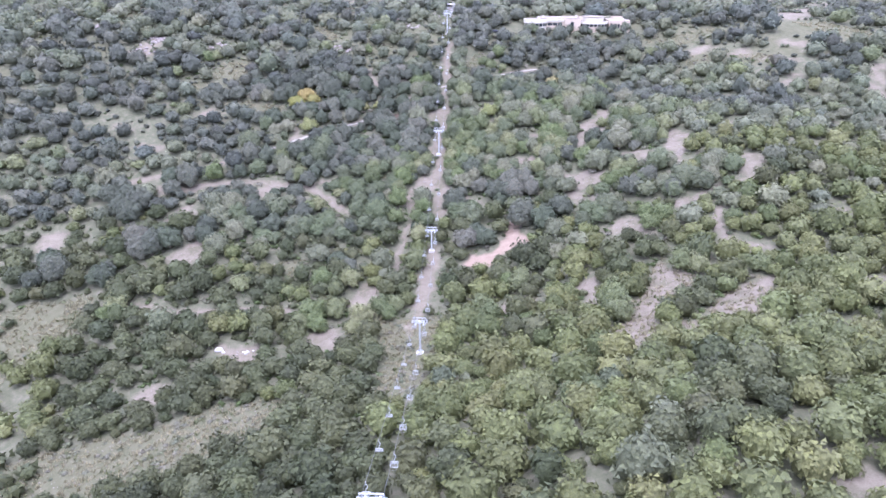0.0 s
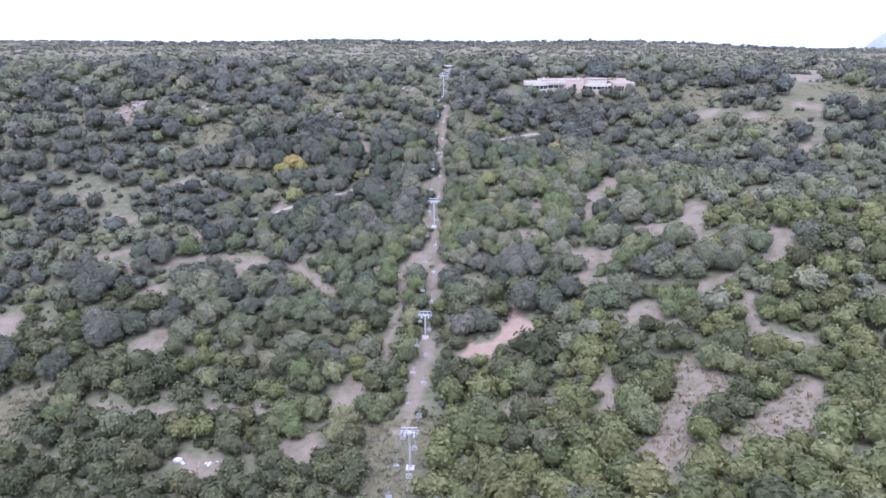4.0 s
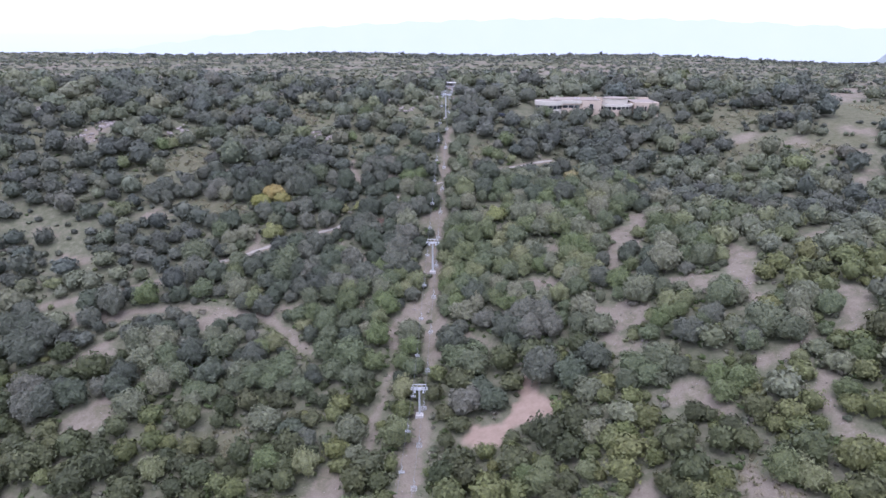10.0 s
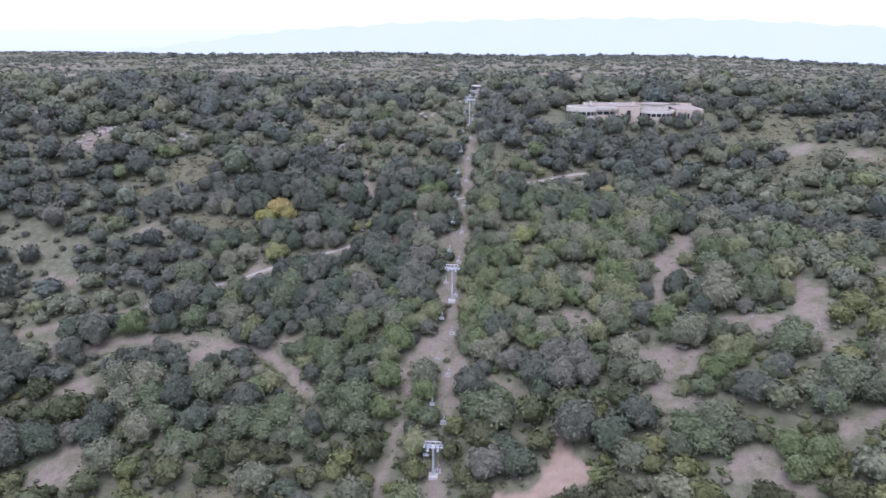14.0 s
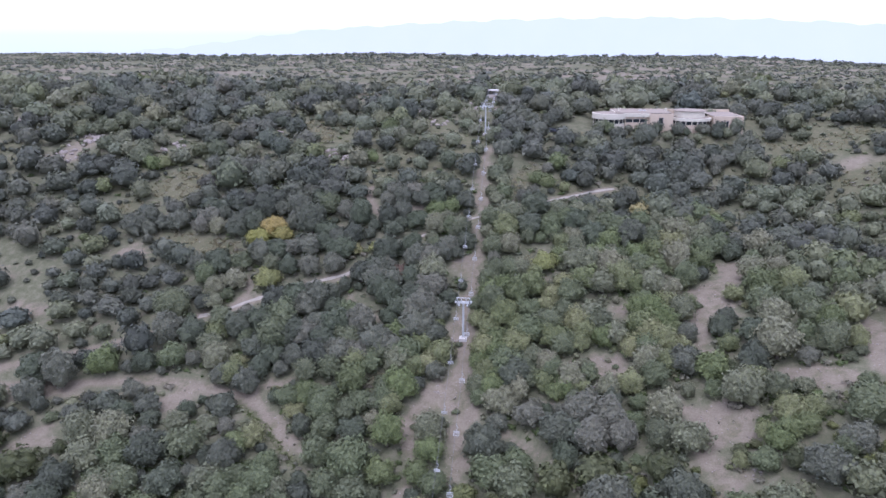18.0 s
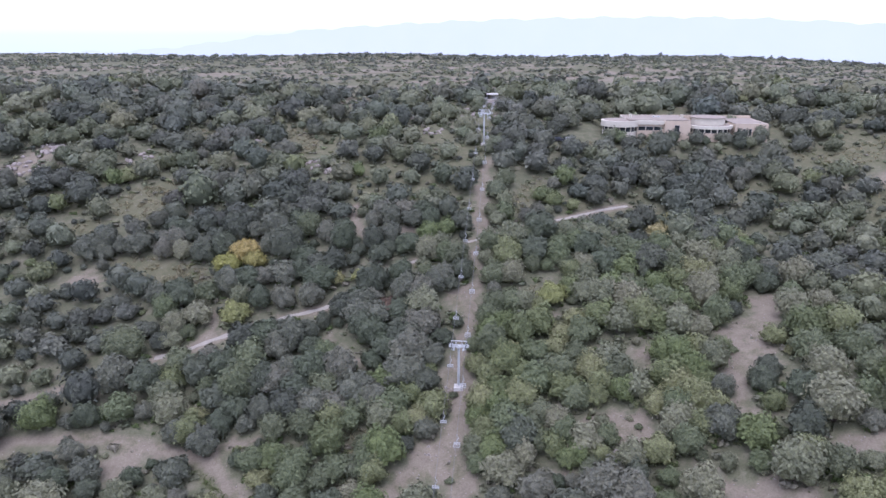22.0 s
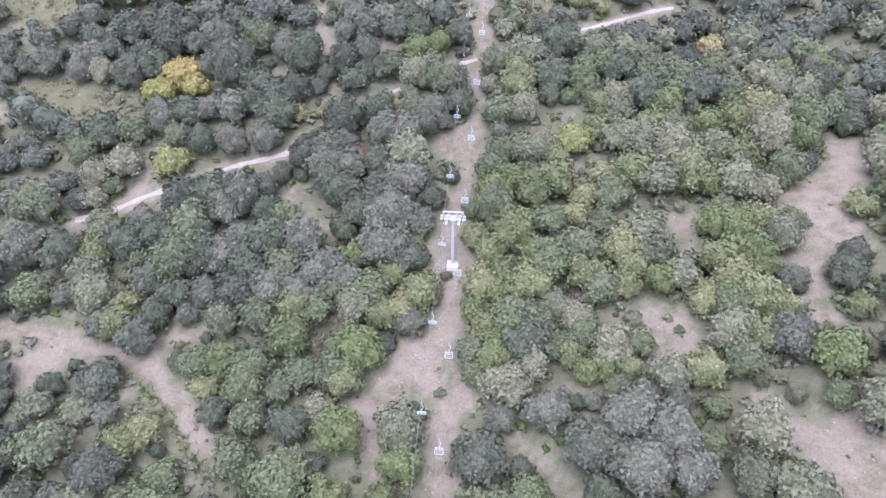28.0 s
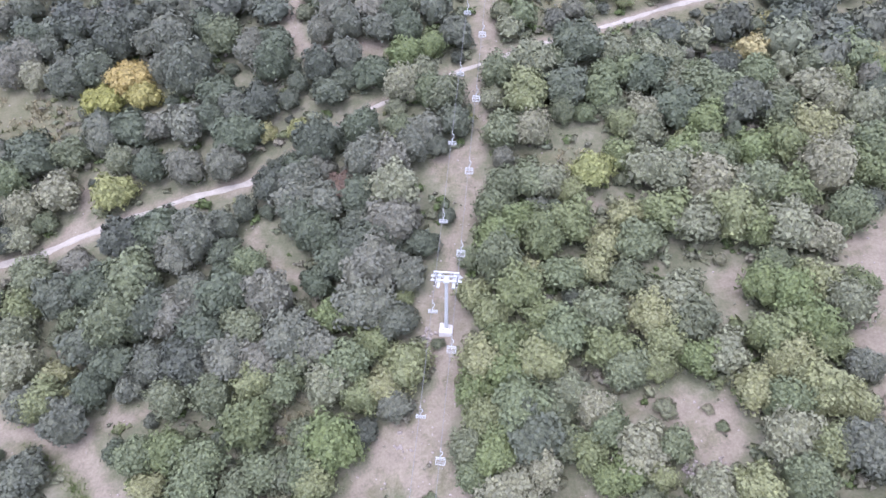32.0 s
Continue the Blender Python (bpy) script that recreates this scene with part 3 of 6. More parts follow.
ground_mesh = mesh_of("ground", np.stack([fx, fy, height(fx, fy)], -1), quads.ravel(), np.full(len(quads), 4), [mat_ground], True)
layer = ground_mesh.attributes.new("cover", "FLOAT_COLOR", "POINT")
layer.data.foreach_set("color", cover.astype(np.float32).ravel())
tagged(new("ground", ground_mesh), "dry stony hillside of pinkish soil and scrub under a plateau", "ground", kind="structure")


def ground_z(x, y):
    return float(height(x, y))


def lift_x(y):
    """The line of the chairlift, seen from above."""
    return -9.3 + 0.0392 * (y - 72)


# ---- plants ----
rng = np.random.default_rng(7)


def icosphere(sub):
    bm = bmesh.new()
    bmesh.ops.create_icosphere(bm, subdivisions=sub, radius=1)
    v = np.array([p.co[:] for p in bm.verts])
    f = np.array([[p.index for p in q.verts] for q in bm.faces])
    bm.free()
    return v, f


ICO1, ICO2, ICO3 = icosphere(1), icosphere(2), icosphere(3)


def crown_shape(seed, lobes, sprays, leaf, tall=1.4, core=ICO3, loose=0.0):
    """A crown about 1 in half width: a lobed body under a coat of leaf sprays that hides it. Corners, faces of three."""
    r = np.random.default_rng(seed)
    p1, p2, p3 = r.uniform(0, 6.28, 3)
    k = np.arange(lobes)
    up = 1 - 1.5 * (k + 0.5) / lobes + r.uniform(-0.1, 0.1, lobes)
    up = np.clip(up, -0.7, 0.99)
    turn = 2.39996 * k + r.uniform(-0.5, 0.5, lobes) + p1
    flat = np.sqrt(1 - up ** 2)
    heads = np.stack([flat * np.cos(turn), flat * np.sin(turn), up], -1)
    tight = r.uniform(7.0, 15.0, lobes)
    swell = r.uniform(0.22, 0.54 + 0.12 * loose, lobes)

    def reach(d):
        """How far the crown goes out in each direction, and the lobe that carries it there."""
        a = np.arctan2(d[:, 1], d[:, 0])
        base = 0.57 * (1 + 0.12 * np.sin(2 * a + p2) + 0.09 * np.sin(3 * a + p3))
        hump = swell * np.exp(-tight * (1 - d @ heads.T))
        return base + hump.max(1), hump.argmax(1)

    def place(d, k):
        p = np.stack([d[:, 0] * k, d[:, 1] * k, tall * (0.40 + 0.60 * k * d[:, 2])], -1)
        p[:, 2] = np.maximum(p[:, 2], 0.02)
        return p

    core_v, core_f = core
    k, _ = reach(core_v)
    body = place(core_v, k * (0.90 - 0.08 * loose) * (1 + r.uniform(-0.07, 0.05, len(core_v))))
    d = r.normal(size=(sprays, 3))
    d[:, 2] = np.where(d[:, 2] < -0.45, -d[:, 2], d[:, 2])
    d /= np.linalg.norm(d, axis=1)[:, None]
    d[:, 2] = np.maximum(d[:, 2], -0.55)
    k, own = reach(d)
    p = place(d, k * r.uniform(0.88 - 0.1 * loose, 1.05 + 0.1 * loose, sprays))
    face = d + 1.3 * (d - heads[own]) + np.array([0, 0, 0.15]) + r.normal(size=(sprays, 3)) * 0.42
    face /= np.linalg.norm(face, axis=1)[:, None]
    ea = np.cross(face, r.normal(size=(sprays, 3)))
    ea /= np.linalg.norm(ea, axis=1)[:, None] + 1e-9
    eb = np.cross(face, ea)
    s = (leaf * r.uniform(0.5, 1.5, sprays))[:, None]
    tips = np.stack([p - ea * s * 0.8, p + ea * s * 0.8 - eb * s * 0.3 + face * s * 0.3, p + eb * s * 1.5 + ea * s * 0.2], 1).reshape(-1, 3)
    first = 3 * np.arange(sprays)[:, None] + len(body)
    return np.concatenate([body, tips]), np.concatenate([core_f, first + np.array([0, 1, 2])])


def trunk_shape(seed):
    """A tapered, slightly bent trunk with three limbs."""
    r = np.random.default_rng(seed)
    verts, faces = [], []

    def limb(a, b, ra, rb):
        n = len(verts)
        a, b = np.array(a), np.array(b)
        bend = (a + b) / 2 + r.normal(size=3) * 0.05
        for p, rad in ((a, ra), (bend, (ra + rb) / 2), (b, rb)):
            for k in range(6):
                verts.append(p + rad * np.array([math.cos(k * math.pi / 3), math.sin(k * math.pi / 3), 0]))
        for ring in range(2):
            for k in range(6):
                i, j = n + ring * 6 + k, n + ring * 6 + (k + 1) % 6
                faces.extend(((i, j, j + 6), (i, j + 6, i + 6)))

    fork = (r.uniform(-0.05, 0.05), r.uniform(-0.05, 0.05), 0.4)
    limb((0, 0, -0.15), fork, 0.11, 0.07)
    for k in range(3):
        a = 2.1 * k + r.uniform(0, 1)
        limb(fork, (0.45 * math.cos(a), 0.45 * math.sin(a), 0.85), 0.06, 0.02)
    return np.array(verts), np.array(faces)


def tri_mesh(name, shape, mat, smooth_faces=False):
    v, f = shape
    return mesh_of(name, v, f.ravel(), np.full(len(f), 3), [mat], smooth_faces)


def part(name, mesh, parent, label=""):
    ob = new(name, mesh)
    ob.parent = parent
    if label:
        ob["label"] = label
    return ob


SPECIES = {
    "oak": ("evergreen_oak", "dense dark green evergreen oak with a rounded crown", "tree", mat_oak, 1.6),
    "olive": ("wild_olive", "grey-green wild olive with an uneven crown", "tree", mat_olive, 1.55),
    "green": ("fresh_green_tree", "yellowish green broadleaf tree with a loose crown", "tree", mat_green, 1.6),
    "yellow": ("autumn_tree", "tree with yellow and orange autumn leaves", "tree", mat_yellow, 1.4),
    "pale": ("pale_tree", "small tree with pale yellow turning leaves", "tree", mat_pale, 1.4),
    "brown": ("dry_tree", "thin tree with dry brown leaves", "tree", mat_brown, 1.3),
    "shrub": ("shrub", "low rounded green shrub on bare ground", "shrub", mat_olive, 0.9),
}
models = {}
for si, (key, (name, label, cat, mat, tall)) in enumerate(SPECIES.items()):
    for variant in range(4 if key in ("oak", "olive", "green") else 1):
        seed = 100 * si + variant
        trunk = tri_mesh("trunk", trunk_shape(seed), mat_bark)
        airy = {"oak": 0.0, "olive": 0.6, "green": 0.8}.get(key, 0.4)
        models[key, variant] = (tri_mesh("crown", crown_shape(seed, 19 + 3 * variant, 1450, 0.066, tall * (0.95, 1.1, 0.88, 1.2)[variant], ICO3, airy), mat), trunk)
        models[key, variant, "rim"] = (tri_mesh("crown", crown_shape(seed + 50, 12 + 2 * variant, 460, 0.09, tall, ICO2, airy), mat), trunk)


def plant(key, x, y, r, tall=1.0):
    """One tree of its own, its crown r metres in half width."""
    name, label, cat, mat, t = SPECIES[key]
    which = (key, int(rng.integers(4)) if key in ("oak", "olive", "green") else 0)
    crown, trunk = models[(*which, "rim") if y > 318 else which]
    ob = new(name)
    ob.empty_display_size = 0.2
    tagged(ob, label, cat, "trees on the hillside" if cat == "tree" else "shrubs on the bare ground")
    part("trunk", trunk, ob)
    part("crown", crown, ob)
    ob.matrix_basis = pose(x, y, ground_z(x, y) - 0.05, 0, 0, float(rng.uniform(0, 360))) @ Matrix.Diagonal((r, r, r * tall, 1))
    return ob


OAK_STAND_A = [(-85.3, 323.8, 2.4), (-86.0, 327.9, 2.9), (-89.2, 325.3, 3.3), (-79.3, 322.5, 2.5), (-74.9, 322.2, 3.0), (-76.8, 326.2, 3.5), (-71.0, 324.4, 2.5), (-66.8, 323.3, 3.0), (-67.9, 327.5, 3.5), (-59.0, 318.2, 2.7), (-57.3, 322.5, 3.3), (-61.9, 321.9, 3.8), (-51.8, 318.9, 2.4), (-47.9, 320.6, 2.9), (-51.3, 323.1, 3.4), (-45.3, 324.0, 4.2), (-36.6, 322.9, 4.2), (-77.7, 318.2, 2.6), (-81.7, 320.4, 3.1), (-81.6, 315.8, 3.7), (-70.9, 311.5, 2.7), (-66.3, 311.6, 3.2), (-68.8, 315.6, 3.7), (-64.5, 317.2, 4.2), (-53.3, 317.1, 3.6), (-38.2, 313.3, 2.6), (-34.3, 311.1, 3.1), (-34.3, 315.6, 3.6), (-82.6, 311.6, 3.1), (-71.1, 309.5, 3.6)]
OAK_STAND_B = [(-47.7, 308.2, 4.2), (-42.8, 300.8, 2.5), (-38.8, 302.6, 3.0), (-42.3, 305.1, 3.4), (-46.5, 299.9, 4.3), (-37.2, 296.8, 4.2), (-33.6, 309.3, 2.8), (-34.7, 302.7, 2.9), (-56.2, 299.2, 3.8), (-51.2, 300.1, 2.9), (-59.8, 297.4, 2.9), (-71.3, 294.4, 3.8), (-50.6, 292.5, 2.6), (-44.6, 291.8, 3.2), (-38.1, 292.1, 3.2), (-70.5, 280.0, 2.7), (-41.0, 280.9, 2.8), (-43.6, 285.1, 3.4), (-45.9, 280.8, 3.9), (-35.6, 278.6, 2.5), (-36.8, 282.7, 2.9), (-39.8, 279.7, 3.4), (-48.8, 282.2, 3.5), (-51.1, 279.5, 3.5), (-29.5, 292.5, 2.3), (-29.8, 288.4, 2.8), (-26.1, 290.1, 3.2), (-25.1, 286.1, 4.0), (-30.1, 288.5, 3.1), (-26.5, 316.7, 2.6)]
OAK_STAND_C = [(-22.0, 317.4, 3.1), (-24.9, 320.9, 3.6), (-11.5, 317.1, 2.6), (-13.3, 321.2, 3.1), (-16.0, 317.6, 3.6), (-18.9, 321.3, 3.6), (-21.5, 308.6, 2.3), (-25.4, 308.5, 2.7), (-23.3, 305.2, 3.1), (-16.4, 308.2, 3.8), (-21.5, 310.8, 3.4), (-3.2, 316.4, 3.8), (-6.9, 321.2, 3.0), (-2.6, 299.2, 3.2), (-5.1, 295.6, 2.7), (-17.0, 297.7, 3.2), (-20.5, 296.2, 1.7), (-23.8, 294.3, 4.1), (-22.7, 291.0, 2.3), (-26.6, 291.8, 2.8), (-25.4, 288.0, 3.2), (-15.6, 286.4, 3.1), (-21.5, 285.4, 3.5), (-15.6, 282.5, 2.4), (-18.8, 279.8, 2.9), (-14.9, 278.3, 3.4), (-21.6, 280.1, 3.4), (-2.6, 284.5, 1.7), (-24.5, 282.2, 3.0), (-6.0, 279.6, 2.5)]
OAK_STAND_D = [(13.9, 322.0, 2.5), (15.4, 306.9, 3.8), (17.5, 314.3, 3.9), (34.0, 322.5, 3.1), (43.7, 325.8, 3.6), (28.8, 311.2, 3.9), (32.7, 304.4, 3.7), (43.9, 305.9, 3.8), (63.9, 323.7, 2.4), (59.8, 323.1, 2.8), (62.3, 319.8, 3.3), (58.6, 326.5, 2.7), (62.3, 329.5, 3.3), (57.8, 331.2, 3.8), (67.4, 332.3, 2.7), (63.2, 330.0, 3.3), (67.3, 327.6, 3.8), (72.9, 331.7, 4.3), (47.2, 328.2, 3.7), (58.3, 286.6, 2.9), (-57.4, 276.4, 2.6), (-57.6, 270.0, 2.9), (-52.1, 271.6, 3.4), (-42.5, 277.1, 3.0), (-51.2, 264.6, 4.0), (-43.5, 268.5, 3.3), (-36.5, 268.3, 2.3), (-38.5, 271.9, 2.8), (-40.6, 268.4, 3.2), (-33.3, 271.4, 4.1)]
OAK_STAND_E = [(-35.4, 266.0, 3.6), (-47.1, 261.9, 3.6), (-41.6, 262.1, 3.6), (-36.7, 262.0, 3.9), (-31.3, 262.4, 3.5), (-49.1, 258.2, 3.1), (-56.8, 255.7, 3.1), (-51.4, 254.2, 3.8), (-44.1, 259.4, 2.7), (-54.4, 247.0, 4.0), (-17.7, 276.6, 3.8), (-7.7, 275.1, 3.3), (-8.6, 268.5, 3.6), (-7.5, 257.2, 2.6), (-11.6, 254.4, 2.6), (9.8, 252.2, 3.5), (48.5, 258.5, 2.4), (45.1, 248.0, 3.1), (55.2, 257.7, 2.9), (57.9, 262.1, 2.7), (-67.1, 251.0, 2.5), (-48.9, 233.3, 3.1), (41.0, 365.7, 4.2), (49.8, 370.2, 3.2), (65.0, 376.4, 2.2), (72.7, 375.5, 2.2), (80.7, 376.7, 2.2), (88.1, 378.4, 2.4), (-51.6, 329.8, 4.0), (-57.5, 333.4, 4.8)]
OAK_STAND_F = [(-57.7, 326.5, 5.5), (-41.5, 326.1, 3.2), (-39.1, 331.0, 3.8), (-44.6, 330.6, 4.4), (-70.3, 339.4, 3.3), (-70.6, 333.7, 4.0), (-65.5, 336.3, 4.6), (-96.2, 314.4, 3.0), (-93.7, 309.7, 3.6), (-90.9, 314.1, 4.2), (-99.3, 311.5, 2.7), (-100.8, 315.9, 3.2), (-103.9, 312.4, 3.7), (-96.4, 370.4, 3.4), (-102.2, 369.4, 4.1), (-98.5, 364.9, 4.7), (-112.2, 384.2, 3.0), (-108.1, 381.0, 3.6), (-107.4, 386.2, 4.2), (-80.6, 373.7, 3.8), (-86.4, 377.1, 4.6), (-86.4, 370.4, 5.3), (29.7, 337.4, 3.2), (34.4, 334.4, 3.8), (34.7, 340.0, 4.4), (46.1, 357.2, 2.6), (42.8, 360.3, 3.1), (41.8, 355.9, 3.6), (64.3, 336.5, 3.6), (63.4, 342.8, 4.3)]
OAK_STAND_G = [(58.5, 338.9, 5.0), (60.1, 350.0, 3.8), (57.7, 356.2, 4.6), (53.5, 351.0, 5.3), (66.2, 352.0, 3.4), (72.1, 353.2, 4.1), (68.1, 357.7, 4.8), (82.0, 358.1, 3.0), (86.4, 360.8, 3.6), (81.8, 363.3, 4.1), (94.1, 367.1, 3.2), (90.0, 363.3, 3.8), (95.3, 361.6, 4.4), (106.1, 375.2, 4.3), (110.0, 396.7, 3.5), (114.8, 400.5, 4.2), (109.1, 402.8, 4.9), (119.3, 396.5, 3.4), (116.4, 391.3, 4.1), (122.3, 391.4, 4.7), (-147.9, 386.4, 3.0), (-153.0, 385.3, 3.6), (-149.5, 381.4, 4.2), (-146.4, 392.3, 2.6), (-144.0, 388.5, 3.1), (-141.9, 392.4, 3.6), (-124.4, 393.4, 2.9), (-129.1, 391.6, 3.5), (-125.2, 388.5, 4.0), (-124.0, 402.1, 2.7)]
OAK_STAND_H = [(-123.3, 397.6, 3.2), (-119.7, 400.5, 3.7), (-112.4, 404.3, 2.7), (-114.3, 408.7, 3.2), (-117.1, 404.9, 3.8), (-108.5, 404.4, 2.7), (-104.2, 402.4, 3.2), (-104.6, 407.1, 3.7), (-97.6, 402.7, 2.7), (-93.1, 401.5, 3.2), (-94.3, 406.0, 3.7), (-91.2, 370.4, 2.7), (-88.3, 366.8, 3.2), (-86.7, 371.1, 3.7), (-77.4, 381.7, 2.5), (-77.3, 386.0, 3.0), (-81.1, 383.9, 3.5), (-61.3, 381.0, 2.5), (-57.2, 379.7, 2.9), (-58.2, 383.9, 3.4), (-27.0, 380.5, 4.1), (-20.5, 388.1, 3.4), (-40.6, 355.0, 4.2), (-31.6, 350.9, 3.3), (-1.9, 338.6, 3.4), (-129.0, 342.0, 2.6), (-133.5, 342.2, 3.1), (-131.4, 338.2, 3.6), (-126.7, 341.3, 4.1), (-119.7, 340.3, 3.6)]
OAK_STAND_I = [(-90.9, 346.8, 3.7), (-69.6, 354.5, 4.3), (-74.4, 345.9, 2.6), (-76.7, 342.1, 3.1), (-72.2, 342.0, 3.6), (-52.3, 343.1, 2.5), (-56.5, 341.9, 3.0), (-53.4, 338.9, 3.5), (-126.4, 328.4, 3.2), (22.8, 396.2, 4.3), (15.2, 386.7, 2.4), (11.0, 387.1, 2.9), (12.7, 383.3, 3.4), (27.7, 386.9, 2.4), (28.7, 382.8, 2.9), (31.8, 385.7, 3.4), (13.8, 371.0, 2.6), (18.3, 371.0, 3.1), (16.1, 374.9, 3.6), (25.3, 377.7, 3.3), (39.7, 394.7, 4.3), (49.0, 357.2, 2.8), (53.3, 359.5, 3.4), (49.1, 362.0, 3.9), (59.1, 369.1, 3.9), (51.2, 353.8, 4.1), (71.0, 361.0, 2.8), (73.4, 356.7, 3.4), (75.9, 360.9, 3.9), (74.1, 348.9, 2.9)]
OAK_STAND_J = [(69.1, 348.3, 3.5), (72.1, 344.2, 4.1), (95.0, 405.4, 4.0), (101.2, 398.8, 4.3), (17.4, 325.3, 2.4), (11.8, 352.0, 2.6), (13.3, 356.2, 3.1), (8.9, 355.5, 3.6), (18.7, 354.5, 3.7), (-101.1, 250.3, 4.0), (-96.4, 255.3, 4.7), (-103.1, 256.9, 5.5), (-69.2, 243.2, 2.6), (-67.2, 247.1, 3.0), (-71.6, 246.9, 3.5), (-30.4, 206.1, 2.5), (-34.1, 208.2, 2.9), (-34.1, 203.9, 3.4), (-52.4, 204.4, 2.4), (-12.0, 192.3, 2.9), (-14.1, 196.9, 3.5), (-17.0, 192.8, 4.1), (-79.7, 200.7, 3.0), (-79.8, 195.5, 3.6), (-75.2, 198.0, 4.2), (-112.3, 236.5, 3.8), (-110.5, 242.8, 4.5), (-116.8, 241.2, 5.2), (-117.5, 249.6, 3.1), (-121.1, 253.5, 3.6)]
OAK_STAND_K = [(-122.7, 248.4, 4.2), (-97.5, 224.2, 3.4), (-98.0, 218.3, 4.1), (-92.6, 220.8, 4.7), (-85.8, 223.5, 3.1), (-80.8, 221.7, 3.7), (-81.7, 226.9, 4.3), (-98.9, 221.8, 3.0), (-104.1, 222.5, 3.6), (-102.1, 217.6, 4.2), (2.8, 203.0, 2.0), (11.2, 216.7, 3.2), (8.0, 212.1, 3.9), (13.6, 211.6, 4.5), (24.0, 239.2, 3.6), (18.7, 235.8, 4.3), (24.2, 232.9, 5.0), (30.1, 231.4, 2.8), (28.4, 235.9, 3.3), (25.4, 232.2, 3.8), (26.4, 208.9, 4.3), (32.4, 213.2, 5.1), (25.6, 216.2, 5.9), (38.1, 216.3, 4.2), (66.4, 218.8, 2.8), (71.3, 237.8, 2.3), (59.9, 214.5, 3.4), (70.7, 207.5, 3.0), (68.9, 202.7, 2.1), (54.1, 191.1, 3.0)]
OAK_STAND_L = [(56.8, 190.5, 2.3), (96.5, 202.5, 3.7), (28.8, 191.3, 3.2), (30.6, 196.6, 3.8), (25.1, 195.5, 4.4), (65.0, 187.6, 3.5), (59.3, 184.8, 2.3), (56.5, 181.9, 2.8), (60.4, 180.9, 3.2), (48.7, 184.2, 4.0), (17.3, 199.3, 2.6), (21.2, 201.2, 1.8), (-97.5, 202.0, 3.4), (-103.4, 201.9, 4.1), (-100.4, 196.8, 4.7), (-110.0, 210.3, 2.4), (-113.2, 207.7, 2.8), (-109.3, 206.3, 3.3), (-90.4, 203.0, 2.7), (-94.6, 204.9, 3.2), (-94.2, 200.3, 3.7), (-52.1, 195.9, 3.6), (-91.9, 184.7, 2.3), (-89.9, 188.0, 2.7), (-93.8, 188.1, 3.1), (-48.4, 180.5, 2.7), (-52.9, 181.5, 3.2), (-51.6, 177.0, 3.7), (-41.4, 175.5, 3.2), (2.1, 191.1, 2.9)]
OAK_STAND_M = [(6.9, 189.9, 3.4), (5.5, 194.7, 4.0), (17.2, 191.3, 4.1), (27.1, 182.4, 2.4), (23.1, 183.2, 2.8), (24.4, 179.3, 3.3), (19.7, 168.7, 3.4), (23.3, 169.9, 2.7), (37.8, 171.5, 1.7), (44.3, 176.4, 2.7), (45.8, 172.0, 3.2), (48.9, 175.5, 3.7), (52.5, 167.4, 2.6), (44.1, 174.4, 2.7), (64.8, 175.0, 2.4), (66.1, 171.1, 2.8), (68.9, 174.1, 3.3), (72.7, 162.3, 3.1), (65.6, 157.6, 3.0), (53.6, 148.8, 3.2), (56.3, 145.6, 3.2), (-134.4, 209.9, 3.9), (-127.8, 210.5, 4.6), (-131.6, 216.0, 5.4), (-21.8, 133.0, 3.9), (-26.9, 137.4, 4.6), (-28.2, 130.8, 5.4), (-64.3, 145.3, 3.2), (-59.1, 147.2, 3.9), (-63.4, 150.8, 4.5)]
OAK_STAND_N = [(63.8, 154.7, 2.8), (59.0, 154.1, 3.3), (61.9, 150.3, 3.9), (45.9, 94.8, 2.5), (46.8, 99.1, 3.0), (42.6, 97.7, 3.5)]
OLIVE_STAND_A = [(-44.2, 316.4, 3.3), (-77.1, 310.9, 2.9), (-65.1, 295.7, 3.3), (-56.2, 293.4, 2.4), (-64.8, 287.8, 4.1), (-65.3, 283.3, 2.2), (-69.0, 284.4, 2.7), (-68.2, 280.7, 3.1), (-61.7, 283.1, 2.3), (-73.7, 289.8, 2.8), (-6.8, 304.1, 2.5), (-8.0, 308.1, 2.9), (-10.9, 305.0, 3.4), (-12.0, 302.7, 2.1), (-3.8, 303.8, 3.3), (-10.7, 297.9, 2.4), (-8.8, 294.3, 2.8), (-6.6, 297.8, 3.3), (-15.4, 292.0, 3.1), (-11.8, 291.0, 3.1), (-10.4, 286.3, 3.9), (-10.0, 282.0, 3.8), (-13.0, 279.2, 3.4), (4.6, 322.4, 2.3), (5.9, 318.6, 2.8), (8.6, 321.6, 3.3), (4.3, 308.2, 3.4), (9.9, 309.8, 3.8), (8.9, 303.7, 4.2), (4.0, 304.5, 2.8)]
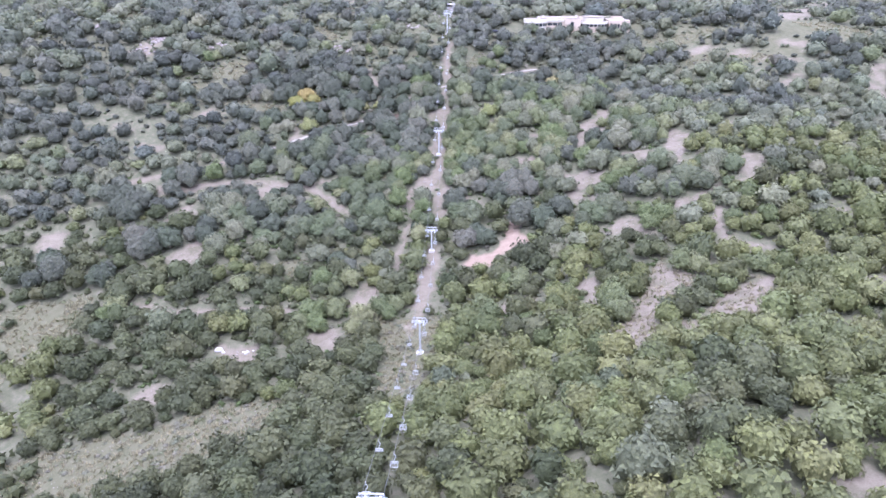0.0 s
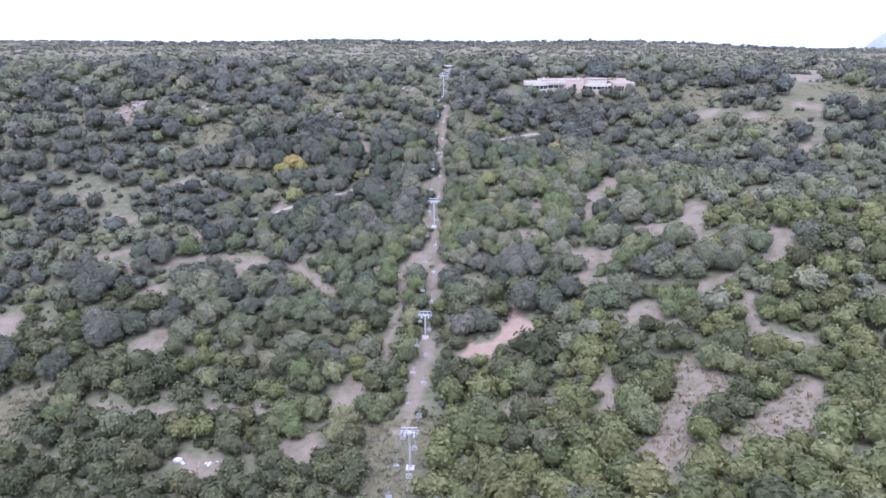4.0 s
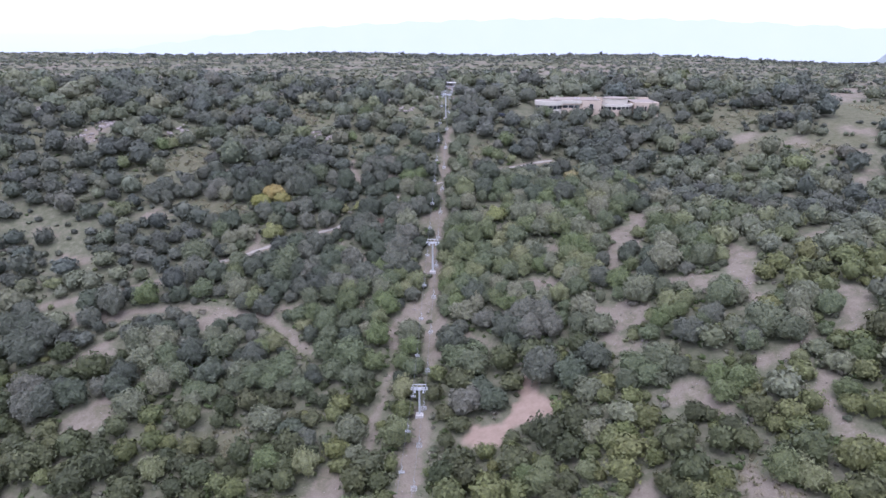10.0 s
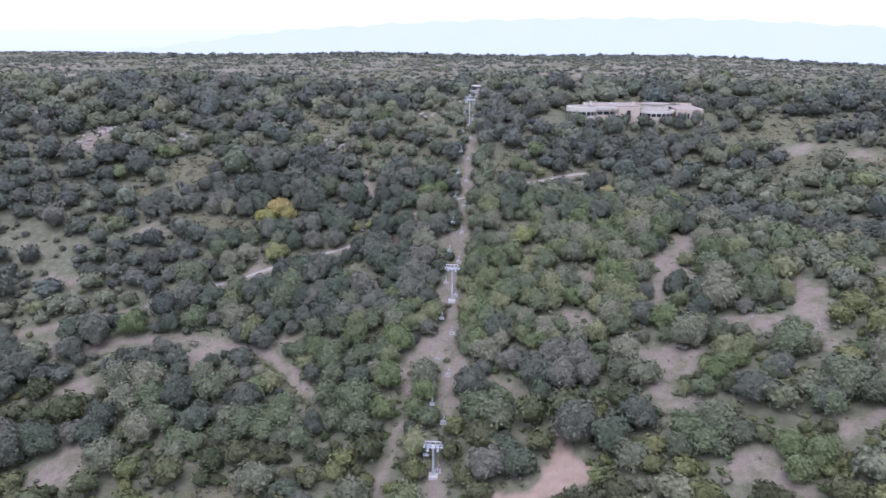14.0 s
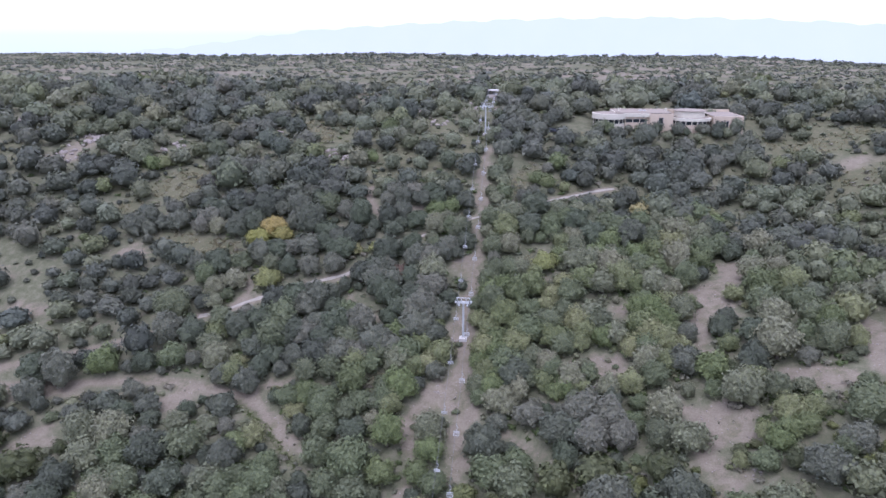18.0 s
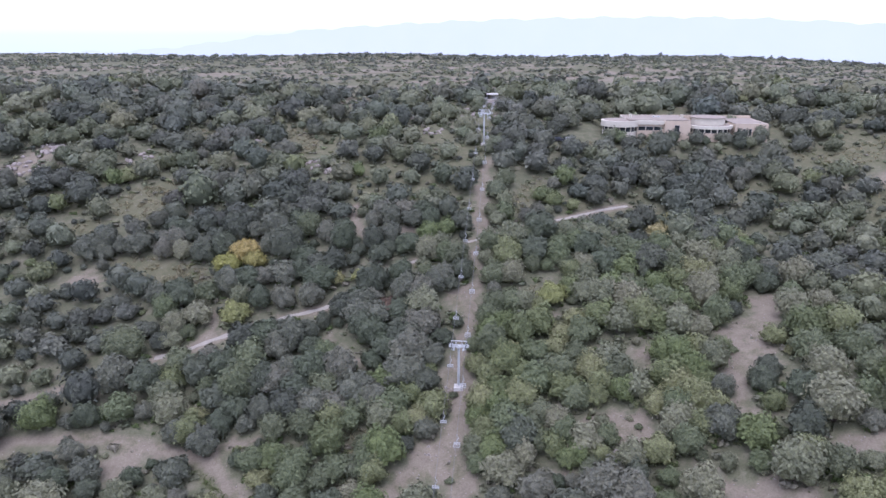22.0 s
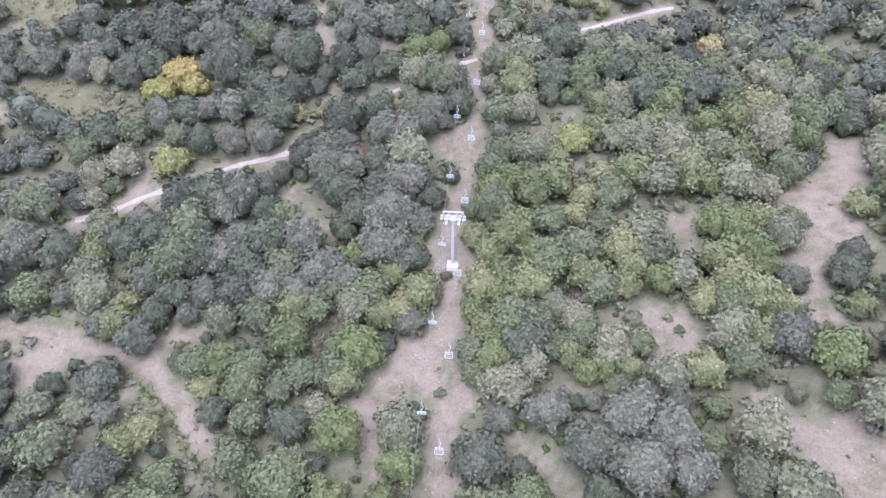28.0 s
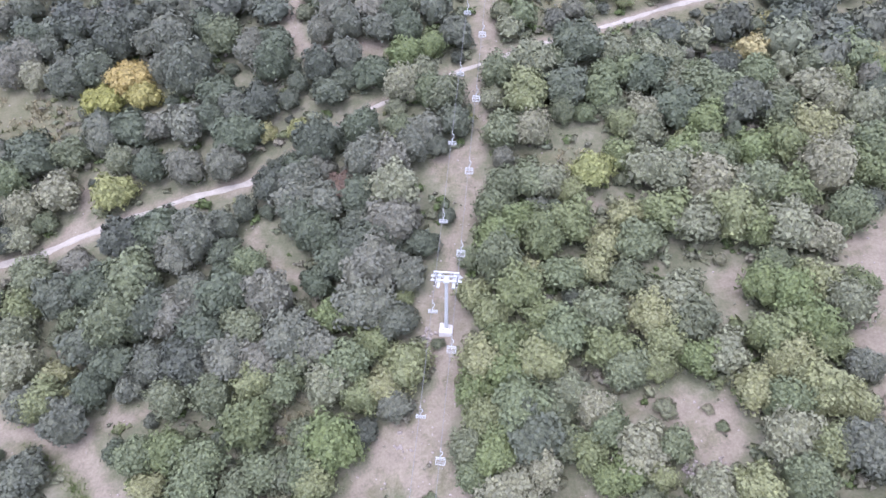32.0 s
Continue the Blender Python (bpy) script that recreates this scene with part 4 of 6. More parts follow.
OLIVE_STAND_B = [(5.5, 297.1, 3.6), (9.9, 297.6, 3.2), (13.7, 312.8, 2.9), (9.4, 289.6, 3.9), (5.7, 288.3, 3.0), (12.5, 288.7, 2.6), (4.1, 284.6, 3.0), (5.0, 279.7, 3.7), (15.9, 288.1, 2.2), (26.9, 323.1, 3.3), (33.6, 317.9, 2.3), (29.9, 319.5, 2.8), (30.4, 315.5, 3.2), (22.1, 310.3, 2.5), (26.4, 311.2, 3.0), (23.5, 314.4, 3.5), (39.1, 322.1, 3.3), (36.9, 313.0, 2.3), (33.6, 315.1, 2.7), (33.4, 311.1, 3.2), (23.4, 304.4, 2.4), (24.5, 300.4, 2.9), (27.5, 303.3, 3.3), (21.0, 306.8, 3.3), (27.7, 299.5, 3.2), (38.1, 310.2, 3.8), (41.4, 307.7, 4.3), (47.1, 309.8, 2.3), (50.9, 310.8, 2.7), (48.1, 313.6, 3.1)]
OLIVE_STAND_C = [(50.2, 305.3, 3.7), (54.3, 318.3, 2.9), (59.1, 319.5, 3.4), (55.6, 323.1, 4.0), (65.9, 321.6, 4.1), (57.8, 313.2, 3.9), (59.5, 308.5, 2.9), (37.3, 301.9, 3.7), (40.6, 296.0, 2.3), (37.0, 297.7, 2.7), (37.4, 293.7, 3.2), (33.1, 294.7, 4.0), (49.4, 298.6, 3.6), (54.3, 301.1, 4.1), (60.4, 297.7, 2.3), (59.8, 301.7, 2.8), (56.6, 299.2, 3.2), (62.1, 297.4, 4.0), (27.6, 291.2, 3.9), (30.8, 289.5, 3.4), (35.5, 288.3, 3.8), (39.7, 288.7, 3.4), (43.8, 288.8, 3.4), (47.2, 286.9, 4.2), (53.1, 290.8, 3.8), (29.1, 282.8, 4.1), (32.8, 281.1, 3.7), (37.5, 281.7, 4.1), (45.6, 280.4, 4.0), (49.1, 279.5, 3.6)]
OLIVE_STAND_D = [(53.7, 282.6, 3.6), (24.9, 278.8, 3.3), (20.2, 278.8, 3.3), (-63.4, 274.1, 3.1), (-63.0, 264.7, 3.3), (-60.2, 260.1, 3.2), (-55.5, 268.7, 2.5), (-47.1, 272.9, 4.2), (-47.6, 266.4, 4.1), (-31.2, 276.2, 3.0), (-29.9, 266.9, 3.6), (-26.6, 270.3, 3.3), (-23.1, 265.3, 4.0), (-26.6, 262.5, 3.5), (-21.3, 263.4, 3.1), (-22.9, 259.6, 3.5), (-37.9, 257.2, 3.1), (-31.9, 258.1, 3.1), (-32.1, 250.3, 3.3), (-40.3, 250.2, 3.0), (-32.0, 246.9, 2.9), (-23.9, 249.3, 3.3), (-19.5, 249.4, 3.3), (-26.3, 246.9, 2.5), (-12.5, 274.7, 4.1), (-20.6, 273.8, 2.8), (-13.5, 269.9, 4.0), (-19.1, 264.2, 3.2), (-14.8, 261.8, 3.5), (-16.7, 258.9, 3.4)]
OLIVE_STAND_E = [(-12.1, 258.4, 3.0), (-18.4, 253.4, 3.3), (-18.0, 249.3, 3.6), (-16.4, 247.7, 2.9), (4.6, 269.2, 3.2), (8.3, 271.3, 3.6), (11.4, 268.3, 3.1), (6.9, 265.1, 3.5), (2.7, 258.9, 3.0), (7.0, 260.7, 3.4), (11.3, 261.8, 3.7), (14.2, 264.8, 3.4), (4.2, 255.2, 3.3), (8.4, 255.4, 4.0), (12.6, 256.2, 3.2), (5.7, 251.0, 3.5), (2.3, 252.1, 2.9), (2.8, 249.0, 2.5), (11.1, 249.0, 3.1), (13.9, 252.2, 2.8), (7.8, 246.5, 3.7), (14.8, 257.8, 2.6), (1.1, 277.4, 2.0), (5.2, 275.7, 3.3), (9.1, 275.0, 2.8), (14.6, 274.6, 3.2), (18.5, 274.8, 2.8), (22.9, 273.7, 2.8), (18.7, 267.7, 3.4), (28.9, 269.9, 4.2)]
OLIVE_STAND_F = [(25.1, 266.5, 3.4), (29.9, 265.4, 3.3), (33.3, 261.8, 3.6), (26.9, 263.4, 3.0), (21.7, 259.9, 3.3), (49.0, 267.0, 3.3), (39.4, 262.8, 3.6), (40.7, 259.7, 3.1), (45.9, 262.5, 2.8), (36.2, 256.5, 3.1), (38.8, 254.1, 3.0), (45.8, 254.1, 3.0), (38.3, 249.8, 3.6), (39.1, 245.6, 3.1), (19.2, 253.1, 3.1), (22.8, 250.6, 3.7), (26.0, 250.8, 2.7), (17.4, 255.4, 2.8), (16.5, 250.8, 2.8), (33.9, 244.9, 3.2), (30.0, 245.2, 3.2), (55.2, 252.1, 2.3), (-55.8, 242.3, 2.5), (-62.7, 242.8, 2.5), (-58.6, 236.1, 3.8), (-40.6, 233.9, 2.7), (-30.2, 242.5, 3.3), (-7.5, 240.2, 3.8), (59.5, 379.5, 1.8), (-1.4, 361.5, 2.7)]
OLIVE_STAND_G = [(3.8, 355.3, 2.3), (0.4, 347.0, 2.4), (-120.4, 356.3, 3.1), (-123.6, 352.0, 3.8), (-118.2, 351.3, 4.4), (-133.2, 354.1, 3.2), (-128.1, 352.0, 3.8), (-128.8, 357.4, 4.4), (-30.3, 322.6, 2.3), (-26.6, 324.3, 2.8), (-29.9, 326.6, 3.2), (-13.6, 326.6, 2.3), (-11.4, 323.2, 2.8), (-9.6, 326.8, 3.2), (5.8, 330.3, 3.6), (117.7, 369.1, 2.7), (115.8, 373.4, 3.2), (113.0, 369.6, 3.7), (-135.7, 395.0, 2.6), (-139.6, 392.9, 3.1), (-135.8, 390.5, 3.6), (-141.5, 369.0, 2.7), (-141.7, 364.4, 3.2), (-137.6, 366.6, 3.7), (-146.9, 362.1, 2.4), (-144.1, 365.0, 2.8), (-148.0, 366.0, 3.3), (-130.2, 370.4, 2.4), (-126.2, 371.7, 2.9), (-129.3, 374.5, 3.4)]
OLIVE_STAND_H = [(-115.6, 373.9, 4.1), (-70.0, 380.2, 3.8), (-50.9, 379.1, 3.7), (-35.5, 377.5, 2.4), (-39.6, 376.8, 2.8), (-36.9, 373.6, 3.3), (-23.2, 349.6, 3.3), (-16.8, 350.0, 3.6), (-8.7, 350.5, 3.3), (-4.6, 367.0, 3.2), (-117.9, 346.9, 4.2), (-103.9, 349.5, 3.8), (-99.8, 356.2, 3.8), (-92.6, 355.5, 3.5), (-83.7, 354.2, 2.3), (-80.0, 355.2, 2.7), (-82.7, 357.9, 3.1), (-62.3, 353.3, 4.3), (-109.0, 328.6, 3.9), (40.9, 419.9, 3.2), (44.5, 375.1, 3.2), (40.3, 357.9, 4.2), (94.5, 380.3, 3.6), (92.1, 357.4, 4.2), (92.6, 349.7, 4.0), (110.5, 354.0, 4.1), (84.9, 331.1, 3.3), (97.4, 334.8, 3.0), (98.5, 327.5, 3.6), (8.8, 338.0, 3.1)]
OLIVE_STAND_I = [(6.5, 357.9, 3.4), (-9.3, 335.7, 3.1), (-18.5, 336.4, 2.8), (-27.9, 337.3, 2.8), (-46.7, 351.5, 3.0), (-76.1, 369.5, 2.6), (-60.7, 366.5, 2.9), (-116.7, 362.1, 2.9), (35.9, 361.8, 2.7), (28.6, 354.5, 2.3), (-60.5, 218.5, 2.3), (-57.8, 221.4, 2.7), (-61.6, 222.2, 3.2), (-72.6, 227.5, 2.7), (-70.6, 223.2, 3.2), (-67.9, 227.0, 3.8), (-82.1, 238.7, 3.7), (-78.6, 233.4, 4.4), (-75.7, 239.1, 5.1), (-51.4, 223.8, 2.7), (-47.1, 225.7, 3.2), (-51.0, 228.5, 3.8), (-45.3, 229.6, 2.7), (-43.2, 225.4, 3.3), (-40.5, 229.3, 3.8), (-36.4, 227.3, 2.3), (-38.6, 223.9, 2.8), (-34.6, 223.7, 3.2), (-19.9, 208.0, 4.1), (-40.8, 211.8, 4.2)]
OLIVE_STAND_J = [(-75.2, 215.6, 4.3), (-27.0, 228.4, 3.2), (-21.7, 227.1, 3.8), (-23.1, 232.4, 4.4), (35.2, 206.8, 3.3), (41.6, 227.9, 4.1), (10.5, 230.9, 3.1), (5.5, 228.9, 3.7), (9.7, 225.6, 4.3), (64.0, 235.3, 2.3), (64.3, 218.2, 2.1), (74.7, 224.3, 2.6), (72.6, 228.2, 3.1), (70.2, 224.4, 3.6), (53.2, 235.6, 4.3), (52.0, 219.2, 2.8), (70.1, 212.6, 3.1), (70.9, 207.3, 3.7), (75.1, 210.6, 4.3), (83.2, 210.5, 2.7), (78.6, 211.6, 3.2), (79.9, 207.1, 3.8), (83.7, 219.8, 2.5), (84.6, 215.6, 3.0), (87.8, 218.5, 3.4), (91.0, 213.2, 3.3), (87.1, 207.0, 1.9), (50.7, 204.0, 2.7), (55.0, 205.7, 3.2), (51.4, 208.7, 3.7)]
OLIVE_STAND_K = [(43.9, 206.0, 2.7), (48.6, 205.5, 3.3), (46.7, 209.8, 3.8), (71.7, 191.1, 4.1), (87.4, 190.6, 2.8), (89.2, 195.1, 3.3), (84.4, 194.4, 3.8), (84.8, 180.5, 3.3), (40.4, 192.0, 2.9), (45.0, 193.7, 3.4), (41.2, 196.9, 4.0), (32.9, 189.5, 2.5), (37.1, 190.6, 3.0), (34.1, 193.7, 3.5), (67.1, 183.0, 2.3), (70.7, 181.2, 2.8), (70.5, 185.2, 3.2), (37.1, 181.1, 4.0), (-71.3, 202.7, 3.2), (-47.3, 193.2, 2.5), (-42.8, 191.6, 2.8), (-21.2, 198.4, 2.7), (-18.1, 201.8, 3.2), (-22.6, 202.8, 3.7), (-82.7, 181.9, 4.2), (-64.1, 177.9, 4.1), (-58.5, 178.2, 3.6), (3.4, 184.1, 4.0), (6.8, 168.4, 4.2), (33.4, 168.0, 2.2)]
OLIVE_STAND_L = [(34.0, 171.8, 2.7), (30.4, 170.4, 3.1), (29.8, 167.2, 2.6), (51.2, 168.6, 2.4), (53.0, 172.3, 2.8), (48.9, 172.0, 3.3), (61.5, 171.4, 2.1), (77.7, 166.9, 2.3), (78.3, 170.8, 2.7), (74.6, 169.4, 3.2), (89.5, 169.9, 3.2), (81.7, 157.7, 2.4), (-42.8, 144.8, 2.4), (-40.9, 141.0, 2.9), (-38.5, 144.5, 3.4), (18.8, 110.3, 2.9), (15.1, 113.8, 3.5), (13.9, 108.9, 4.0), (23.2, 88.9, 2.4), (27.4, 88.5, 2.9), (25.7, 92.3, 3.3), (35.5, 93.1, 2.7), (38.7, 96.6, 3.3), (34.1, 97.6, 3.8)]
YELLOW_STAND_A = [(-59.8, 310.3, 4.4), (-63.3, 306.0, 4.0), (-56.4, 306.8, 3.4)]
PALE_STAND_A = [(-33.1, 298.6, 2.1), (-27.5, 299.2, 2.3), (-55.5, 287.8, 3.8), (19.2, 291.0, 3.7), (49.1, 321.9, 3.6), (55.8, 332.9, 2.7)]
GREEN_STAND_A = [(-11.6, 312.3, 3.4), (-6.9, 314.2, 2.8), (-12.1, 294.0, 3.6), (7.9, 282.6, 3.4), (11.5, 279.6, 3.7), (15.5, 281.3, 3.7), (62.0, 313.9, 2.9), (67.2, 320.8, 2.4), (71.1, 319.6, 2.8), (70.3, 323.6, 3.3), (43.7, 296.6, 4.0), (23.7, 293.8, 3.1), (23.7, 283.5, 3.2), (41.2, 280.9, 3.6), (-63.3, 269.7, 3.4), (-51.0, 258.4, 2.4), (-54.9, 260.0, 2.9), (-54.4, 255.9, 3.4), (-26.7, 259.0, 3.1), (-26.2, 253.7, 3.7), (-36.0, 250.8, 3.3), (-38.0, 247.1, 2.5), (-17.4, 268.8, 3.2), (-11.4, 265.7, 3.2), (-6.5, 262.3, 3.8), (-9.2, 259.7, 3.4), (-14.8, 251.8, 4.0), (2.1, 271.9, 2.8), (3.3, 262.3, 3.4), (30.6, 260.9, 2.9)]
GREEN_STAND_B = [(19.8, 262.8, 3.7), (25.3, 260.8, 2.6), (39.9, 270.8, 3.0), (42.9, 269.3, 3.4), (46.7, 270.8, 3.4), (44.3, 264.7, 3.6), (42.5, 255.5, 3.7), (42.1, 249.0, 3.2), (21.4, 248.5, 2.7), (18.9, 247.6, 2.4), (24.5, 247.4, 2.0), (62.7, 273.2, 3.0), (-48.0, 237.6, 3.6), (-44.9, 239.6, 2.8), (-16.0, 239.6, 3.6), (-7.0, 236.0, 3.4), (-31.8, 363.6, 3.8), (-111.7, 344.3, 3.7), (-108.5, 346.3, 3.0), (-122.6, 330.4, 4.0), (58.0, 339.2, 2.3), (101.5, 353.3, 3.3), (25.9, 342.9, 4.0), (21.2, 335.0, 2.4), (18.4, 332.0, 2.8), (22.3, 331.0, 3.3), (27.4, 330.4, 2.3), (28.8, 326.6, 2.8), (31.4, 329.8, 3.2), (-35.2, 343.1, 2.6)]
GREEN_STAND_C = [(-87.1, 258.5, 3.8), (-16.7, 230.9, 3.8), (-9.2, 230.8, 3.1), (-7.9, 220.2, 3.6), (-9.0, 205.2, 4.0), (-62.9, 197.5, 3.2), (54.5, 226.4, 2.2), (55.4, 222.6, 2.7), (58.3, 225.2, 3.1), (60.8, 224.9, 2.3), (62.8, 228.3, 2.7), (58.9, 228.4, 3.1), (48.5, 221.0, 1.6), (61.3, 199.6, 2.9), (61.1, 194.7, 3.4), (65.5, 197.0, 3.6), (78.5, 199.9, 1.9), (81.9, 186.9, 2.8), (23.3, 188.1, 2.5), (19.1, 187.4, 2.9), (21.7, 184.1, 3.4), (31.3, 184.5, 2.9), (-37.6, 199.8, 3.6), (-28.8, 198.2, 3.6), (-103.4, 190.4, 2.6), (-99.0, 189.4, 3.1), (-100.3, 193.7, 3.6), (-41.1, 177.8, 3.0), (-35.9, 177.0, 3.6), (-37.8, 181.9, 4.2)]
GREEN_STAND_D = [(-31.6, 183.2, 3.3), (-23.4, 178.8, 3.9), (-15.6, 180.0, 2.6), (-13.8, 184.1, 3.1), (-18.3, 183.6, 3.6), (12.9, 172.6, 2.7), (10.8, 176.8, 3.2), (8.2, 172.9, 3.8), (12.9, 169.0, 3.6), (21.8, 162.7, 2.5), (42.5, 157.2, 4.1), (42.9, 151.5, 3.6), (63.2, 170.4, 3.3), (66.3, 167.1, 3.2), (79.6, 161.5, 3.1), (-24.9, 174.6, 3.2), (24.1, 109.7, 2.3), (23.7, 105.7, 2.8), (27.4, 107.4, 3.2), (61.1, 104.7, 2.8)]
BROWN_STAND_A = [(-18.9, 288.6, 3.4)]
SHRUB_STAND_A = [(54.0, 271.9, 1.5), (26.2, 256.1, 1.6), (31.1, 255.8, 0.8), (32.4, 253.6, 0.9), (-2.6, 266.4, 1.1), (-11.0, 243.8, 1.0), (-2.2, 247.1, 1.0), (-92.8, 245.1, 2.0), (-89.0, 236.1, 1.6), (-113.7, 236.7, 1.9), (58.1, 221.8, 1.7), (-81.3, 148.5, 2.1), (11.3, 103.7, 2.4)]
TREES = [("oak", *p) for p in OAK_STAND_A] + [("oak", *p) for p in OAK_STAND_B] + [("oak", *p) for p in OAK_STAND_C] + [("oak", *p) for p in OAK_STAND_D] + [("oak", *p) for p in OAK_STAND_E] + [("oak", *p) for p in OAK_STAND_F] + [("oak", *p) for p in OAK_STAND_G] + [("oak", *p) for p in OAK_STAND_H] + [("oak", *p) for p in OAK_STAND_I] + [("oak", *p) for p in OAK_STAND_J] + [("oak", *p) for p in OAK_STAND_K] + [("oak", *p) for p in OAK_STAND_L] + [("oak", *p) for p in OAK_STAND_M] + [("oak", *p) for p in OAK_STAND_N] + [("olive", *p) for p in OLIVE_STAND_A] + [("olive", *p) for p in OLIVE_STAND_B] + [("olive", *p) for p in OLIVE_STAND_C] + [("olive", *p) for p in OLIVE_STAND_D] + [("olive", *p) for p in OLIVE_STAND_E] + [("olive", *p) for p in OLIVE_STAND_F] + [("olive", *p) for p in OLIVE_STAND_G] + [("olive", *p) for p in OLIVE_STAND_H] + [("olive", *p) for p in OLIVE_STAND_I] + [("olive", *p) for p in OLIVE_STAND_J] + [("olive", *p) for p in OLIVE_STAND_K] + [("olive", *p) for p in OLIVE_STAND_L] + [("yellow", *p) for p in YELLOW_STAND_A] + [("pale", *p) for p in PALE_STAND_A] + [("green", *p) for p in GREEN_STAND_A] + [("green", *p) for p in GREEN_STAND_B] + [("green", *p) for p in GREEN_STAND_C] + [("green", *p) for p in GREEN_STAND_D] + [("brown", *p) for p in BROWN_STAND_A] + [("shrub", *p) for p in SHRUB_STAND_A]

placed = []          # x, y, r of every tree so far
cells = {}


def put(x, y, r):
    placed.append((x, y, r))
    cells.setdefault((int(x // 10), int(y // 10)), []).append((x, y, r))


def free(x, y, r, share=0.64):
    cx, cy = int(x // 10), int(y // 10)
    for i in (-1, 0, 1):
        for j in (-1, 0, 1):
            for ox, oy, orad in cells.get((cx + i, cy + j), ()):
                if (ox - x) ** 2 + (oy - y) ** 2 < (share * (r + orad)) ** 2:
                    return False
    return True


edge_wood = []
growth = inside(np.array([t[1] for t in TREES]), np.array([t[2] for t in TREES]), SOIL + LANE + GRASS + RED + ROCKS + ROAD)
UPPER_TRACK = [ROAD[0][:6], ROAD[0][10:]]
by_track = [max(float(inside(np.array([x]), np.array([y + ahead * r]), UPPER_TRACK)[0]) for ahead in (0.3, 0.9)) for _, x, y, r in TREES]
for (key, x, y, r), bare_by, track_by in zip(TREES, growth, by_track):
    if key == "olive" and -27 < x < -4 and 262 < y < 298 and math.sin(12.9 * x + 7.3 * y) < 0.75:
        key = "oak"
    elif key == "olive" and ((x > 2 and 240 < y < 305) or (-24 < x < -6 and 240 < y < 262)) and math.sin(12.9 * x + 7.3 * y) > 0.6:
        key = "green"
    if track_by > -0.45 * r and key != "pale":
        continue
    if bare_by > 0.35 * r and key != "shrub":
        continue
    if key in ("oak", "olive"):
        r = min(max(r, min((1.25 if key == "oak" else 1.14) * r, -0.9 * bare_by)), 4.7)
    if key in ("oak", "olive") and not 205 < y < 322:
        edge_wood.append((x, y, r, key))
    else:
        plant(key, x, y, r, 0.85 + 0.3 * float(rng.random()))
    put(x, y, r)

# a hedge of low trees under the restaurant's windows
for k in range(16):
    x, y, r = 43.5 + 3.5 * k, 373.0 + 1.5 * math.sin(2.4 * k), 2.5 + 0.4 * math.sin(1.7 * k)
    plant("olive" if k % 3 == 1 else "oak", x, y, r if k not in (9, 10) else 1.9, 1.1)
    put(x, y, r)

CRAGS = [[(x, y, 0.85 * r)] for x, y, r in ((-51, 436, 5), (-43, 421, 6), (-22, 397, 5), (-18, 418, 6), (-9, 405, 7), (-4, 384, 4), (-52, 354, 4), (-15, 374, 4), (-112, 363, 6), (-77, 374, 4), (-46, 349, 2.6))]
BARE = SOIL + LANE + GRASS + RED + ROCKS + CRAGS
HOUSE = [[(42, 384, 8), (96, 386, 9)]]


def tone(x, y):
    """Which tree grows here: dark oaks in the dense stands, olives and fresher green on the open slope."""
    # past y 335 paler olives replace oaks: haze put into the tree colours
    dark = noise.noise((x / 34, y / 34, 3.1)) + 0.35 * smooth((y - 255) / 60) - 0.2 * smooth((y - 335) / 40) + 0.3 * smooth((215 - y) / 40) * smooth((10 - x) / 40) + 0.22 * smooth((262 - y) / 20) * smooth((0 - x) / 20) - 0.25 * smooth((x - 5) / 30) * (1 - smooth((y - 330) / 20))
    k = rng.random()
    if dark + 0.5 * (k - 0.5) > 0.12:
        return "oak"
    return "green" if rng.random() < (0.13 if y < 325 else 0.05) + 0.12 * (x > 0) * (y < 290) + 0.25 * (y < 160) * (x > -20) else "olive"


# trees spread over the slope, thinned by the clearings; the nearest stand as things of their own
n_big, n_mid, n_low = 14000, 9000, 9000
n_try = n_big + n_mid + n_low
ty = 38 + 450 * rng.random(n_try) ** 0.75
tx = rng.uniform(-1, 1, n_try) * (0.62 * ty + 15)
tr = np.concatenate([rng.uniform(3.1, 4.9, n_big), rng.uniform(1.9, 3.2, n_mid), rng.uniform(0.9, 1.9, n_low)])
tr = np.where((ty > 322) & (tr > 3.0), 1.28 * tr, tr)
room = np.concatenate([np.full(n_big, 0.69), np.full(n_mid, 0.64), np.full(n_low, 0.60)])
bare_in = np.maximum(inside(tx, ty, BARE), inside(tx, ty, ROAD) + 0.1)
for ahead in (0.5, 1.1):        # and beside the open half of the track
    bare_in = np.maximum(bare_in, inside(tx, ty + ahead * tr, UPPER_TRACK))
